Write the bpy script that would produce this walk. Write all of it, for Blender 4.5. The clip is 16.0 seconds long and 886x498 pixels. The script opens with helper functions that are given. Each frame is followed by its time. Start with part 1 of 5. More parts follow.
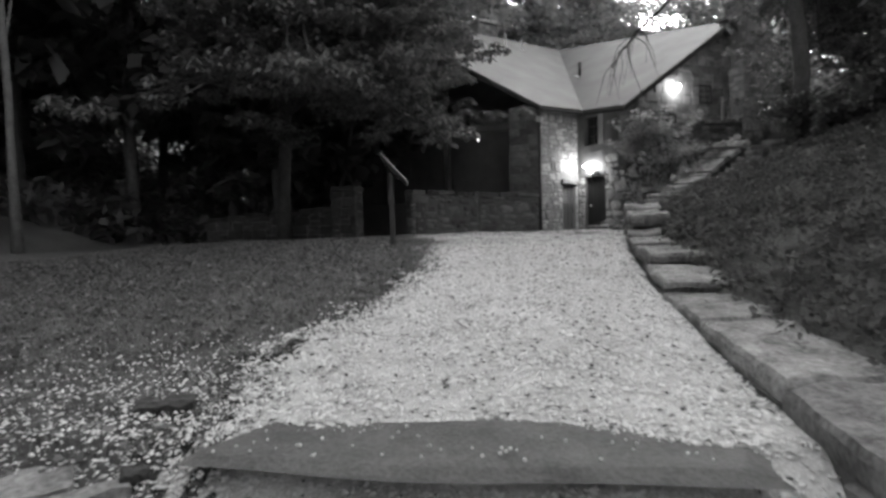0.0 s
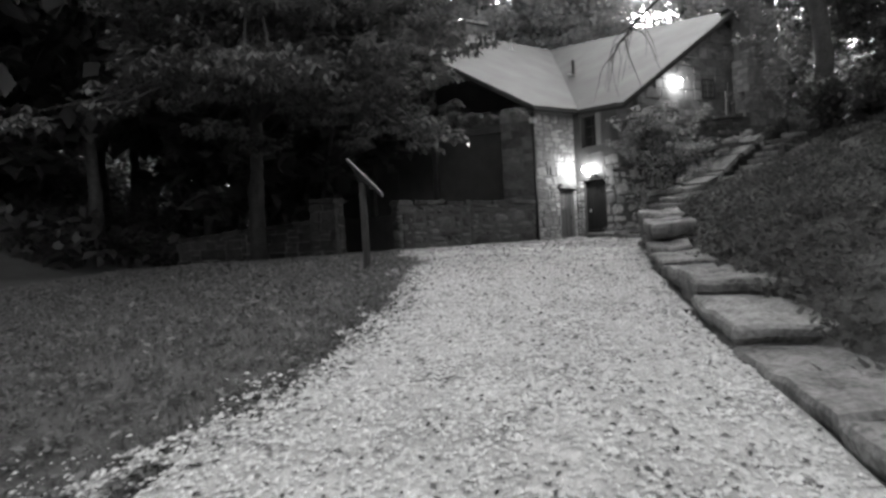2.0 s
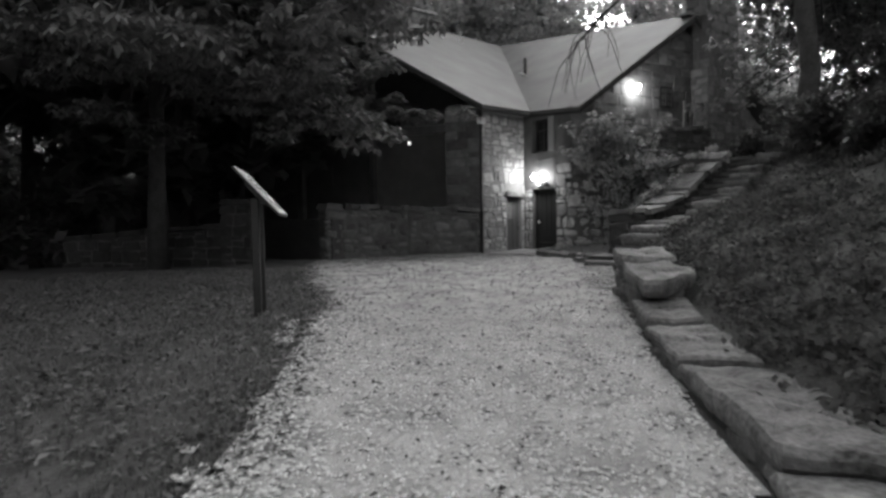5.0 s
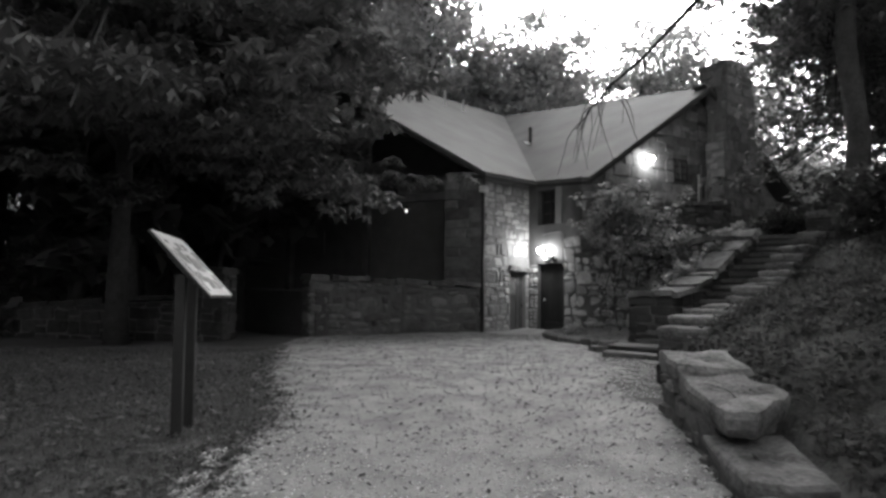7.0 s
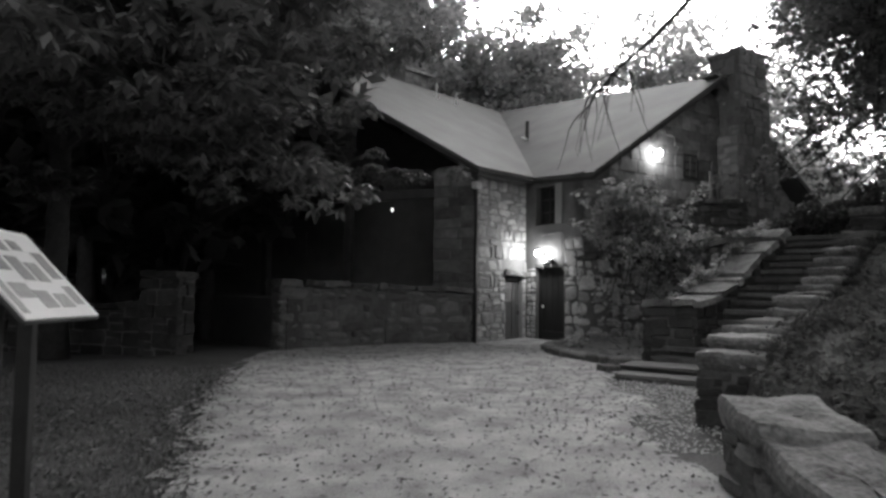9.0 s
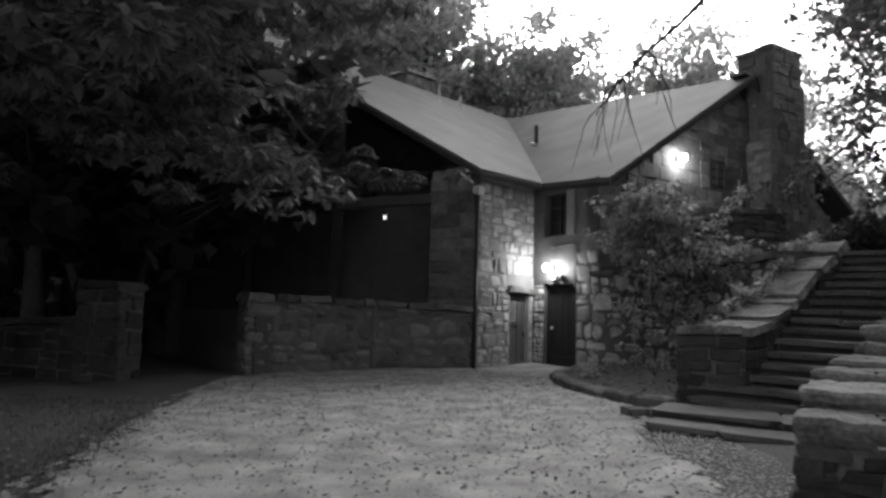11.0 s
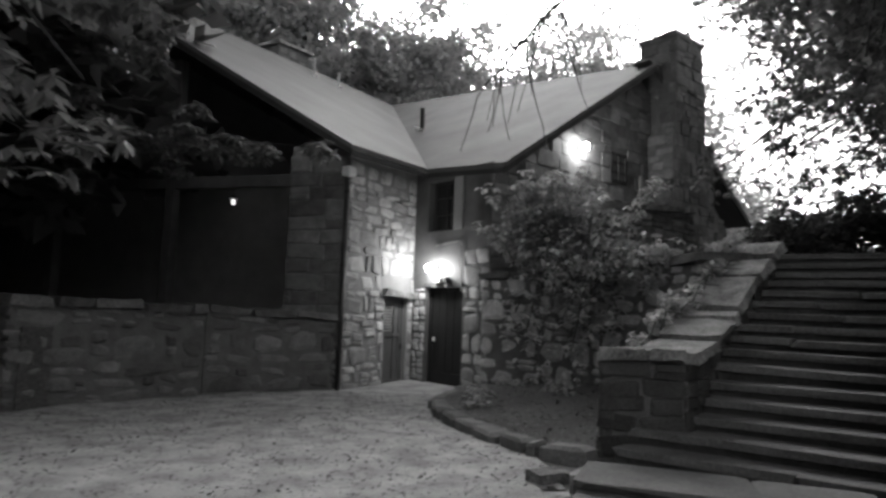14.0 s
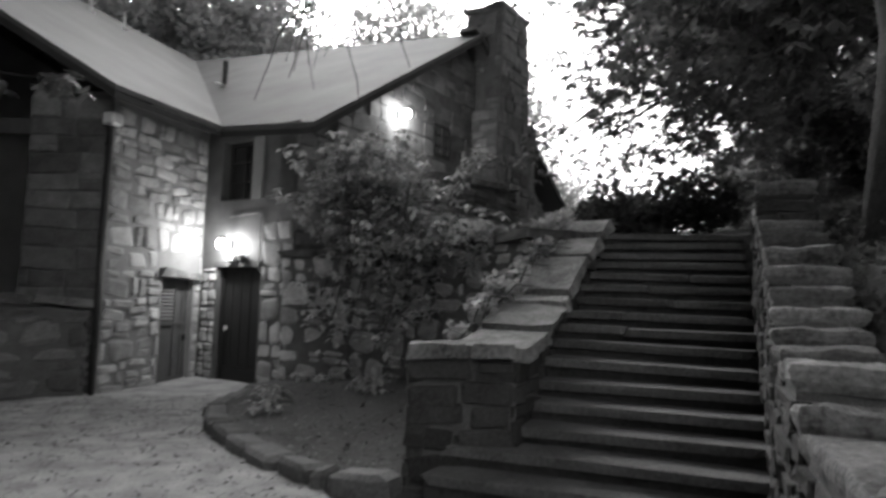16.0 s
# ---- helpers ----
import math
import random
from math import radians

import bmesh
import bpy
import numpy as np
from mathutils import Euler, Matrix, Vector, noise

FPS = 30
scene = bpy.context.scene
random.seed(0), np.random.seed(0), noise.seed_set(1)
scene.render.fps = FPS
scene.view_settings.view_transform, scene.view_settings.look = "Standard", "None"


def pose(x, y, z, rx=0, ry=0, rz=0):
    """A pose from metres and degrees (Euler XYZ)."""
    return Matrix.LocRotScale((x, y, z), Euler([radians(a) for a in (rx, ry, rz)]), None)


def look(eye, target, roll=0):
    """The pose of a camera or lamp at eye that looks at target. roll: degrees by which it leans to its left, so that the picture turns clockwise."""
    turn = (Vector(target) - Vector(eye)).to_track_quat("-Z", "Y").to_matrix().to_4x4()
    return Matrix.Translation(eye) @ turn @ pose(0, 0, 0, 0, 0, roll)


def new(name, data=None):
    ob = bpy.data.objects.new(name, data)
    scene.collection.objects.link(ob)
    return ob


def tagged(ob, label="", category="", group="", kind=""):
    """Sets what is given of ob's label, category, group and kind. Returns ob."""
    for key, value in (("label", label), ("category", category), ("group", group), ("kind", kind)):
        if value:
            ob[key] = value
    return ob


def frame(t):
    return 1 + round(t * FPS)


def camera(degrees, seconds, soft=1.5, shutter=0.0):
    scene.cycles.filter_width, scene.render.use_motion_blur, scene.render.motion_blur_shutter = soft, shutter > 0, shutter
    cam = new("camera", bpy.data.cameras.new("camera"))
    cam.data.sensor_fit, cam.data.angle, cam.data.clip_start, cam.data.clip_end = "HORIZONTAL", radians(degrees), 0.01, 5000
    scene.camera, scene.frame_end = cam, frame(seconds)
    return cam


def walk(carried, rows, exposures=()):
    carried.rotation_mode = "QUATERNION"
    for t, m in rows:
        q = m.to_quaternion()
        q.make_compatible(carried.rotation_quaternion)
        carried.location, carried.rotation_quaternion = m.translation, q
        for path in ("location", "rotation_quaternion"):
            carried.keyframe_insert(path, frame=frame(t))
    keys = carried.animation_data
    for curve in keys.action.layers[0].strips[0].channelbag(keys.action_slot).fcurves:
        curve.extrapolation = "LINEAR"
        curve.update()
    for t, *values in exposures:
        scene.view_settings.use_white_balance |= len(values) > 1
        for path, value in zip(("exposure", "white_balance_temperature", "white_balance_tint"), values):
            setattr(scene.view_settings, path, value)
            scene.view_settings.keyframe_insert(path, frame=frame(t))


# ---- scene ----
SKY = 0.15
LAMP_LOW = 13.5
LAMP_HIGH = 14

cam = camera(69.0, 16.0, soft=2.8, shutter=0.4)
PATH = [
    (0.0, 0.437, -4.378, 1.357, 8.60, -2.92, 1.63),
    (0.5, 0.482, -3.925, 1.368, 11.09, -1.74, 1.67),
    (1.0, 0.450, -3.513, 1.360, 9.28, -2.55, 2.11),
    (1.5, 0.336, -3.049, 1.391, 7.46, -4.48, 1.56),
    (2.0, 0.369, -2.616, 1.449, 8.17, -2.21, 3.44),
    (2.5, 0.304, -2.221, 1.518, 6.48, -2.53, 3.28),
    (3.0, 0.252, -1.834, 1.648, 2.06, -3.84, 1.29),
    (5.5, 0.281, 0.122, 1.950, 3.10, -2.11, 0.97),
    (6.0, 0.250, 0.602, 2.013, 0.43, 0.98, 0.63),
    (6.5, 0.230, 1.038, 2.043, 1.79, 4.68, -0.30),
    (7.0, 0.231, 1.483, 2.050, 2.88, 3.22, -0.53),
    (7.5, 0.186, 1.975, 2.085, 2.19, 2.70, -0.11),
    (8.0, 0.277, 2.408, 2.069, 3.74, 3.66, 0.45),
    (8.5, 0.308, 2.837, 2.061, 4.47, 2.14, -0.56),
    (9.0, 0.337, 3.287, 2.132, 2.50, 3.48, -0.62),
    (11.5, 0.533, 5.821, 2.188, 3.14, 4.86, -1.63),
    (12.0, 0.499, 6.259, 2.195, 0.14, 4.64, -0.46),
    (12.5, 0.575, 6.698, 2.202, 1.22, 4.68, -0.19),
    (13.0, 0.599, 7.200, 2.187, -0.99, 4.84, -0.43),
    (13.5, 0.693, 7.679, 2.241, -3.73, 4.90, 0.13),
    (14.0, 0.893, 8.148, 2.310, -6.97, 5.29, -1.99),
    (14.5, 0.999, 8.593, 2.323, -12.81, 5.51, -1.26),
    (15.0, 1.189, 8.951, 2.266, -14.55, 4.11, -1.82),
    (15.5, 1.386, 9.359, 2.239, -16.87, 2.17, -2.67),
    (16.0, 1.573, 9.717, 2.334, -22.48, 4.33, -1.95),
]
walk(cam, [(t, pose(x, y, z, 90 + p, r, a)) for t, x, y, z, a, p, r in PATH], [(0, 2.38), (3, 2.3), (5.5, 2.0), (7, 1.95), (9, 1.9), (12.5, 1.95), (16, 2.1)])

# ---- light ----
world = bpy.data.worlds.new("dusk_sky")
scene.world = world
world.use_nodes = True
wn, wl = world.node_tree.nodes, world.node_tree.links
sky = wn.new("ShaderNodeTexSky")
sky.sky_type, sky.sun_disc = "NISHITA", False
sky.sun_elevation, sky.sun_rotation = radians(24), radians(0)
sky.air_density, sky.dust_density = 1.0, 4.0
bw = wn.new("ShaderNodeRGBToBW")
wl.new(sky.outputs[0], bw.inputs[0])
wl.new(bw.outputs[0], wn["Background"].inputs[0])
wn["Background"].inputs[1].default_value = SKY

sun = new("sun", bpy.data.lights.new("sun", "SUN"))
sun.data.energy, sun.data.angle = 0.5, radians(40)
sun.matrix_world = look((1, 30, 20), (0.0, 0.0, 0.0))


# ---- materials ----
def grey_material(name, low, high, scale=3.0, fine=40.0, rough=0.85, bump=0.4, metal=0.0, vary=0.25, depth=0.02, speckle=0.5):
    """A neutral surface: broad stains and fine grain between two tones, each piece a little lighter or darker."""
    m = bpy.data.materials.new(name)
    m.use_nodes = True
    n, l = m.node_tree.nodes, m.node_tree.links
    b = n["Principled BSDF"]
    co = n.new("ShaderNodeTexCoord")
    info = n.new("ShaderNodeObjectInfo")
    geo = n.new("ShaderNodeNewGeometry")
    add = n.new("ShaderNodeVectorMath")
    mul = n.new("ShaderNodeMath")
    mul.operation = "MULTIPLY"
    mul.inputs[1].default_value = 37.0
    l.new(info.outputs["Random"], mul.inputs[0])
    l.new(geo.outputs["Position"], add.inputs[0])
    l.new(mul.outputs[0], add.inputs[1])
    big, small = n.new("ShaderNodeTexNoise"), n.new("ShaderNodeTexNoise")
    big.inputs["Scale"].default_value, big.inputs["Detail"].default_value = scale, 5
    small.inputs["Scale"].default_value, small.inputs["Detail"].default_value = fine, 4
    l.new(add.outputs[0], big.inputs["Vector"])
    l.new(geo.outputs["Position"], small.inputs["Vector"])
    mix = n.new("ShaderNodeMix")
    mix.data_type = "FLOAT"
    mix.inputs[0].default_value = speckle
    l.new(big.outputs[0], mix.inputs[2])
    l.new(small.outputs[0], mix.inputs[3])
    ramp = n.new("ShaderNodeValToRGB")
    ramp.color_ramp.elements[0].position, ramp.color_ramp.elements[1].position = 0.34, 0.66
    ramp.color_ramp.elements[0].color = (low, low, low, 1)
    ramp.color_ramp.elements[1].color = (high, high, high, 1)
    l.new(mix.outputs[0], ramp.inputs[0])
    tone = n.new("ShaderNodeMapRange")
    tone.inputs["To Min"].default_value, tone.inputs["To Max"].default_value = 1 - vary, 1 + vary
    l.new(info.outputs["Random"], tone.inputs["Value"])
    shade = n.new("ShaderNodeVectorMath")
    shade.operation = "MULTIPLY"
    l.new(ramp.outputs[0], shade.inputs[0])
    l.new(tone.outputs[0], shade.inputs[1])
    l.new(shade.outputs[0], b.inputs["Base Color"])
    b.inputs["Roughness"].default_value, b.inputs["Metallic"].default_value = rough, metal
    if bump:
        bp = n.new("ShaderNodeBump")
        bp.inputs["Strength"].default_value, bp.inputs["Distance"].default_value = bump, depth
        l.new(mix.outputs[0], bp.inputs["Height"])
        l.new(bp.outputs[0], b.inputs["Normal"])
    return m


def leaf_material(name, low, high, through_light=0.35, rough=0.55):
    """Leaves, each of its own tone, that let some light through."""
    m = bpy.data.materials.new(name)
    m.use_nodes = True
    n, l = m.node_tree.nodes, m.node_tree.links
    b, out = n["Principled BSDF"], n["Material Output"]
    geo = n.new("ShaderNodeNewGeometry")
    ramp = n.new("ShaderNodeValToRGB")
    ramp.color_ramp.elements[0].color = (low, low, low, 1)
    ramp.color_ramp.elements[1].color = (high, high, high, 1)
    l.new(geo.outputs["Random Per Island"], ramp.inputs[0])
    l.new(ramp.outputs[0], b.inputs["Base Color"])
    b.inputs["Roughness"].default_value = rough
    tr, mix = n.new("ShaderNodeBsdfTranslucent"), n.new("ShaderNodeMixShader")
    mix.inputs[0].default_value = through_light
    l.new(ramp.outputs[0], tr.inputs[0])
    l.new(b.outputs[0], mix.inputs[1])
    l.new(tr.outputs[0], mix.inputs[2])
    l.new(mix.outputs[0], out.inputs[0])
    return m


def glow_material(name, strength):
    m = bpy.data.materials.new(name)
    m.use_nodes = True
    b = m.node_tree.nodes["Principled BSDF"]
    b.inputs["Base Color"].default_value = (0.8, 0.8, 0.8, 1)
    b.inputs["Emission Color"].default_value = (1, 1, 1, 1)
    b.inputs["Emission Strength"].default_value = strength
    return m


def glass_material(name):
    m = bpy.data.materials.new(name)
    m.use_nodes = True
    b = m.node_tree.nodes["Principled BSDF"]
    b.inputs["Base Color"].default_value = (0.03, 0.03, 0.03, 1)
    b.inputs["Roughness"].default_value = 0.08
    return m


def worn_lit_path(m, y0, y1, gain):
    """Fresh stone before y0, worn and dirty past y1, the change broken up by patches; gain also paints in the brighter
    open sky.
    """
    n, l = m.node_tree.nodes, m.node_tree.links
    b = n["Principled BSDF"]
    tone = b.inputs["Base Color"].links[0].from_socket
    geo, sep = n.new("ShaderNodeNewGeometry"), n.new("ShaderNodeSeparateXYZ")
    l.new(geo.outputs["Position"], sep.inputs[0])
    patch = n.new("ShaderNodeTexNoise")
    patch.inputs["Scale"].default_value, patch.inputs["Detail"].default_value = 0.8, 4
    l.new(geo.outputs["Position"], patch.inputs["Vector"])
    shift = n.new("ShaderNodeMath")
    shift.operation = "MULTIPLY_ADD"
    shift.inputs[1].default_value = 5.0
    l.new(patch.outputs[0], shift.inputs[0])
    l.new(sep.outputs[1], shift.inputs[2])
    wear_and_light = n.new("ShaderNodeMapRange")
    wear_and_light.inputs["From Min"].default_value, wear_and_light.inputs["From Max"].default_value = y0 + 2.5, y1 + 2.5
    wear_and_light.inputs["To Min"].default_value, wear_and_light.inputs["To Max"].default_value = gain, 1.0
    l.new(shift.outputs[0], wear_and_light.inputs["Value"])
    mul = n.new("ShaderNodeVectorMath")
    mul.operation = "MULTIPLY"
    l.new(tone, mul.inputs[0])
    l.new(wear_and_light.outputs[0], mul.inputs[1])
    l.new(mul.outputs[0], b.inputs["Base Color"])


M_GRAVEL = grey_material("gravel", 0.18, 0.52, 2.6, 80, 0.95, 0.8, depth=0.014, vary=0, speckle=0.45)
# fresher gravel at the start, with the open sky's extra light in its colour
worn_lit_path(M_GRAVEL, -1.5, 4.5, 1.45)
M_PEBBLE = grey_material("pebble", 0.55, 0.85, 9, 60, 0.9, 0.2, vary=0.2)
M_SOIL = grey_material("lawn_soil", 0.05, 0.13, 0.9, 26, 0.95, 0.9, depth=0.03, vary=0, speckle=0.6)
M_STONE = grey_material("field_stone", 0.09, 0.22, 4, 38, 0.9, 0.9, vary=0.42)
M_LIME = grey_material("pale_stone", 0.26, 0.56, 5, 38, 0.9, 0.9, vary=0.34)
M_CAP = grey_material("cap_stone", 0.06, 0.32, 4, 30, 0.92, 1.0, vary=0.25, speckle=0.45, depth=0.03)
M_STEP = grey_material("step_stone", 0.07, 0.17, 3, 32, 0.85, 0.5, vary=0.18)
M_DARK_CAP = grey_material("darker_slab", 0.06, 0.2, 4, 30, 0.92, 1.0, vary=0.35, depth=0.03)
# Tree shade and the dark of the stair walls' sides put into the stone colour
M_SHADED = grey_material("shaded_stone", 0.03, 0.08, 4, 34, 0.95, 0.9, vary=0.35)
# Riser shade is put into this colour, darker than the treads
M_RISER = grey_material("shaded_riser", 0.035, 0.08, 4, 30, 0.95, 0.8, vary=0.1)
M_SLAB = grey_material("slab_stone", 0.13, 0.27, 4, 45, 0.8, 0.7, vary=0.1)
M_MORTAR = grey_material("mortar", 0.09, 0.17, 5, 60, 0.95, 0.6, vary=0)
M_PLASTER = grey_material("weathered_plaster", 0.2, 0.3, 2, 50, 0.9, 0.25, vary=0)
M_ROOF = grey_material("roof_sheet", 0.068, 0.118, 0.8, 22, 0.75, 0.2, vary=0.04, speckle=0.35)
M_SOFFIT = grey_material("dark_board", 0.02, 0.045, 3, 50, 0.8, 0.3, vary=0.2)
M_TIMBER = grey_material("dark_timber", 0.06, 0.13, 3, 50, 0.75, 0.4, vary=0.2)
M_DOOR = grey_material("door_paint", 0.08, 0.13, 4, 45, 0.6, 0.2, vary=0.1)
# Black paint deepened further: the shade below the lamp is put into it
M_BLACK = grey_material("shaded_black", 0.007, 0.013, 4, 40, 0.9, 0.15, vary=0)
M_STEEL = grey_material("black_steel", 0.015, 0.03, 6, 60, 0.5, 0.1, vary=0)
M_PALE = grey_material("white_paint", 0.62, 0.78, 6, 40, 0.5, 0.1, vary=0.05)
M_PANEL = grey_material("sign_panel", 0.72, 0.8, 5, 30, 0.35, 0.0, vary=0)
M_INK = grey_material("sign_ink", 0.16, 0.3, 18, 60, 0.4, 0.0, vary=0.35)
M_BARK = grey_material("bark", 0.04, 0.09, 5, 30, 0.95, 0.9, vary=0.2, depth=0.03)
M_PALE_BARK = grey_material("pale_bark", 0.09, 0.18, 4, 20, 0.9, 0.6, vary=0.1)
M_TWIG = grey_material("twig", 0.05, 0.08, 8, 50, 0.9, 0.3, vary=0)
M_LEAF = leaf_material("leaf_dark", 0.085, 0.24)
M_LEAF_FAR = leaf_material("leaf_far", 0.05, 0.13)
# Lamp light on the bush is put into these pale leaves
M_LEAF_BUSH = leaf_material("leaf_bush_lit", 0.26, 0.55, 0.4)
M_GRASS = leaf_material("grass_blade", 0.09, 0.22, 0.35, 0.7)
M_WEED = leaf_material("bank_weed", 0.06, 0.1, 0.4, 0.8)
M_LITTER = leaf_material("leaf_litter", 0.04, 0.24, 0.1, 0.8)
# Haze over the trees behind the house, put into a paler leaf colour
M_LEAF_HAZED = leaf_material("leaf_back_hazed", 0.3, 0.55, 0.6)
M_GLOW = glow_material("lamp_glow", 12.0)
M_GLOW_DIM = glow_material("lantern_glow", 0.35)
M_GLASS = glass_material("dark_pane")


# ---- building helpers ----
def finish(bm, name, mat, parent=None, label="", smooth=False):
    me = bpy.data.meshes.new(name)
    bmesh.ops.recalc_face_normals(bm, faces=bm.faces)
    bm.to_mesh(me)
    bm.free()
    me.materials.append(mat)
    if smooth:
        for p in me.polygons:
            p.use_smooth = True
    ob = new(name, me)
    if parent:
        ob.parent = parent
    if label:
        ob["label"] = label
    return ob


def part(name, bm, mat, parent, label="", smooth=False):
    return finish(bm, name, mat, parent, label, smooth)


def raw(name, verts, faces, mat, parent=None, smooth=False):
    me = bpy.data.meshes.new(name)
    me.from_pydata(verts, [], faces)
    me.materials.append(mat)
    if smooth:
        me.polygons.foreach_set("use_smooth", [True] * len(me.polygons))
    ob = new(name, me)
    if parent:
        ob.parent = parent
    return ob


def empty(name, label, category, group="", kind=""):
    return tagged(new(name), label, category, group, kind)


def box(bm, m, size, bevel=0.0):
    """A box of that size, centred on the pose m, added to bm."""
    made = bmesh.ops.create_cube(bm, size=1.0, matrix=m @ Matrix.Diagonal((*size, 1)))
    if bevel:
        edges = {e for v in made["verts"] for e in v.link_edges}
        bmesh.ops.bevel(bm, geom=list(edges), offset=bevel, segments=1, affect="EDGES")
    return bm


def basis(o, x, y, z):
    m = Matrix((x, y, z)).transposed().to_4x4()
    m.translation = o
    return m


def tube(bm, pts, radii, sides=8):
    """A tapered round limb along pts."""
    rings = []
    for i, p in enumerate(pts):
        p = Vector(p)
        d = (Vector(pts[min(i + 1, len(pts) - 1)]) - Vector(pts[max(i - 1, 0)])).normalized()
        a = d.orthogonal().normalized()
        b = d.cross(a)
        rings.append([bm.verts.new(p + (a * math.cos(k * math.tau / sides) + b * math.sin(k * math.tau / sides)) * radii[i]) for k in range(sides)])
    for r, q in zip(rings, rings[1:]):
        off = min(range(sides), key=lambda s: (r[0].co - q[s].co).length)
        for k in range(sides):
            bm.faces.new((r[k], r[(k + 1) % sides], q[(k + 1 + off) % sides], q[(k + off) % sides]))
    bm.faces.new(rings[0][::-1])
    bm.faces.new(rings[-1])
    return bm


def stone_mesh(seed, rough=0.1, bevel=0.13):
    """A hewn field stone in a unit cube, with knocked-off edges and an uneven face."""
    rnd = random.Random(seed)
    bm = bmesh.new()
    bmesh.ops.create_cube(bm, size=1.0)
    for v in bm.verts:
        v.co += Vector([rnd.uniform(-rough, rough * 0.3) * (1 if c > 0 else -1) for c in v.co])
    bmesh.ops.bevel(bm, geom=list(bm.edges), offset=bevel, segments=1, affect="EDGES")
    for v in bm.verts:
        v.co += Vector([rnd.uniform(-0.025, 0.025) for _ in range(3)])
    bmesh.ops.recalc_face_normals(bm, faces=bm.faces)
    me = bpy.data.meshes.new("stone")
    bm.to_mesh(me)
    bm.free()
    return me


def stone_set(seed, mat, rough=0.1, bevel=0.13, count=10):
    made = []
    for i in range(count):
        me = stone_mesh(seed * 100 + i, rough, bevel)
        me.materials.append(mat)
        made.append(me)
    return made


def slab_set(seed, mat, count=8):
    """Rough flat slabs in a unit cube: broken outline, chipped rim, slightly dished top."""
    made = []
    for i in range(count):
        rnd = random.Random(seed * 77 + i)
        bm = bmesh.new()
        bmesh.ops.create_cube(bm, size=1.0)
        bmesh.ops.subdivide_edges(bm, edges=[e for e in bm.edges if abs(e.verts[0].co.z - e.verts[1].co.z) < 0.1], cuts=4, use_grid_fill=True)
        off = Vector((rnd.uniform(0, 50), rnd.uniform(0, 50), 0))
        for v in bm.verts:
            c = v.co.copy()
            rim = max(abs(c.x), abs(c.y)) > 0.49
            n1 = noise.noise_vector(c * 2.3 + off)
            n2 = noise.noise_vector(c * 6.0 + off)
            k = 0.5 if c.z < 0 else 1.0
            if rim:
                v.co.x += (n1.x * 0.07 + n2.x * 0.035) * k - 0.03 * (abs(c.x) > 0.49) * (1 if c.x > 0 else -1) * (0.3 if c.z > 0 else 1.6)
                v.co.y += (n1.y * 0.1 + n2.y * 0.05) * k - 0.03 * (abs(c.y) > 0.49) * (1 if c.y > 0 else -1) * (0.3 if c.z > 0 else 1.6)
            v.co.z += n1.z * 0.12 + n2.z * 0.1 - (0.14 * rnd.random() if rim and c.z > 0 else 0)
        bmesh.ops.recalc_face_normals(bm, faces=bm.faces)
        me = bpy.data.meshes.new("slab")
        bm.to_mesh(me)
        bm.free()
        me.materials.append(mat)
        made.append(me)
    return made


STONES = stone_set(1, M_STONE, 0.16, 0.14, 14)
PALE_STONES = stone_set(2, M_LIME, 0.17, 0.12, 16)
RUBBLE = stone_set(16, M_LIME, 0.25, 0.18, 16)
FLAT_STONES = stone_set(12, M_STONE, 0.07, 0.05, 14)
BOULDERS = stone_set(9, M_STONE, 0.27, 0.19, 16)
CAP_STONES = slab_set(3, M_CAP)
SHADED_STONES = stone_set(7, M_SHADED, 0.1, 0.07, 14)
DARK_SLABS = slab_set(5, M_DARK_CAP)
SHADED_SLABS = slab_set(15, M_SHADED)
CURB_STONES = stone_set(4, M_STEP, 0.1, 0.14)


def piece(meshes, rnd, m, size, parent, name="stone", tilt=1.0):
    ob = new(name, rnd.choice(meshes))
    ob.parent = parent
    flip = Matrix.Rotation(rnd.choice((0, math.pi)), 4, "Y")
    ob.matrix_local = m @ pose(0, 0, 0, rnd.uniform(-2, 2) * tilt, rnd.uniform(-3.5, 3.5) * tilt, rnd.uniform(-2, 2) * tilt) @ Matrix.Diagonal((*size, 1)) @ flip
    return ob


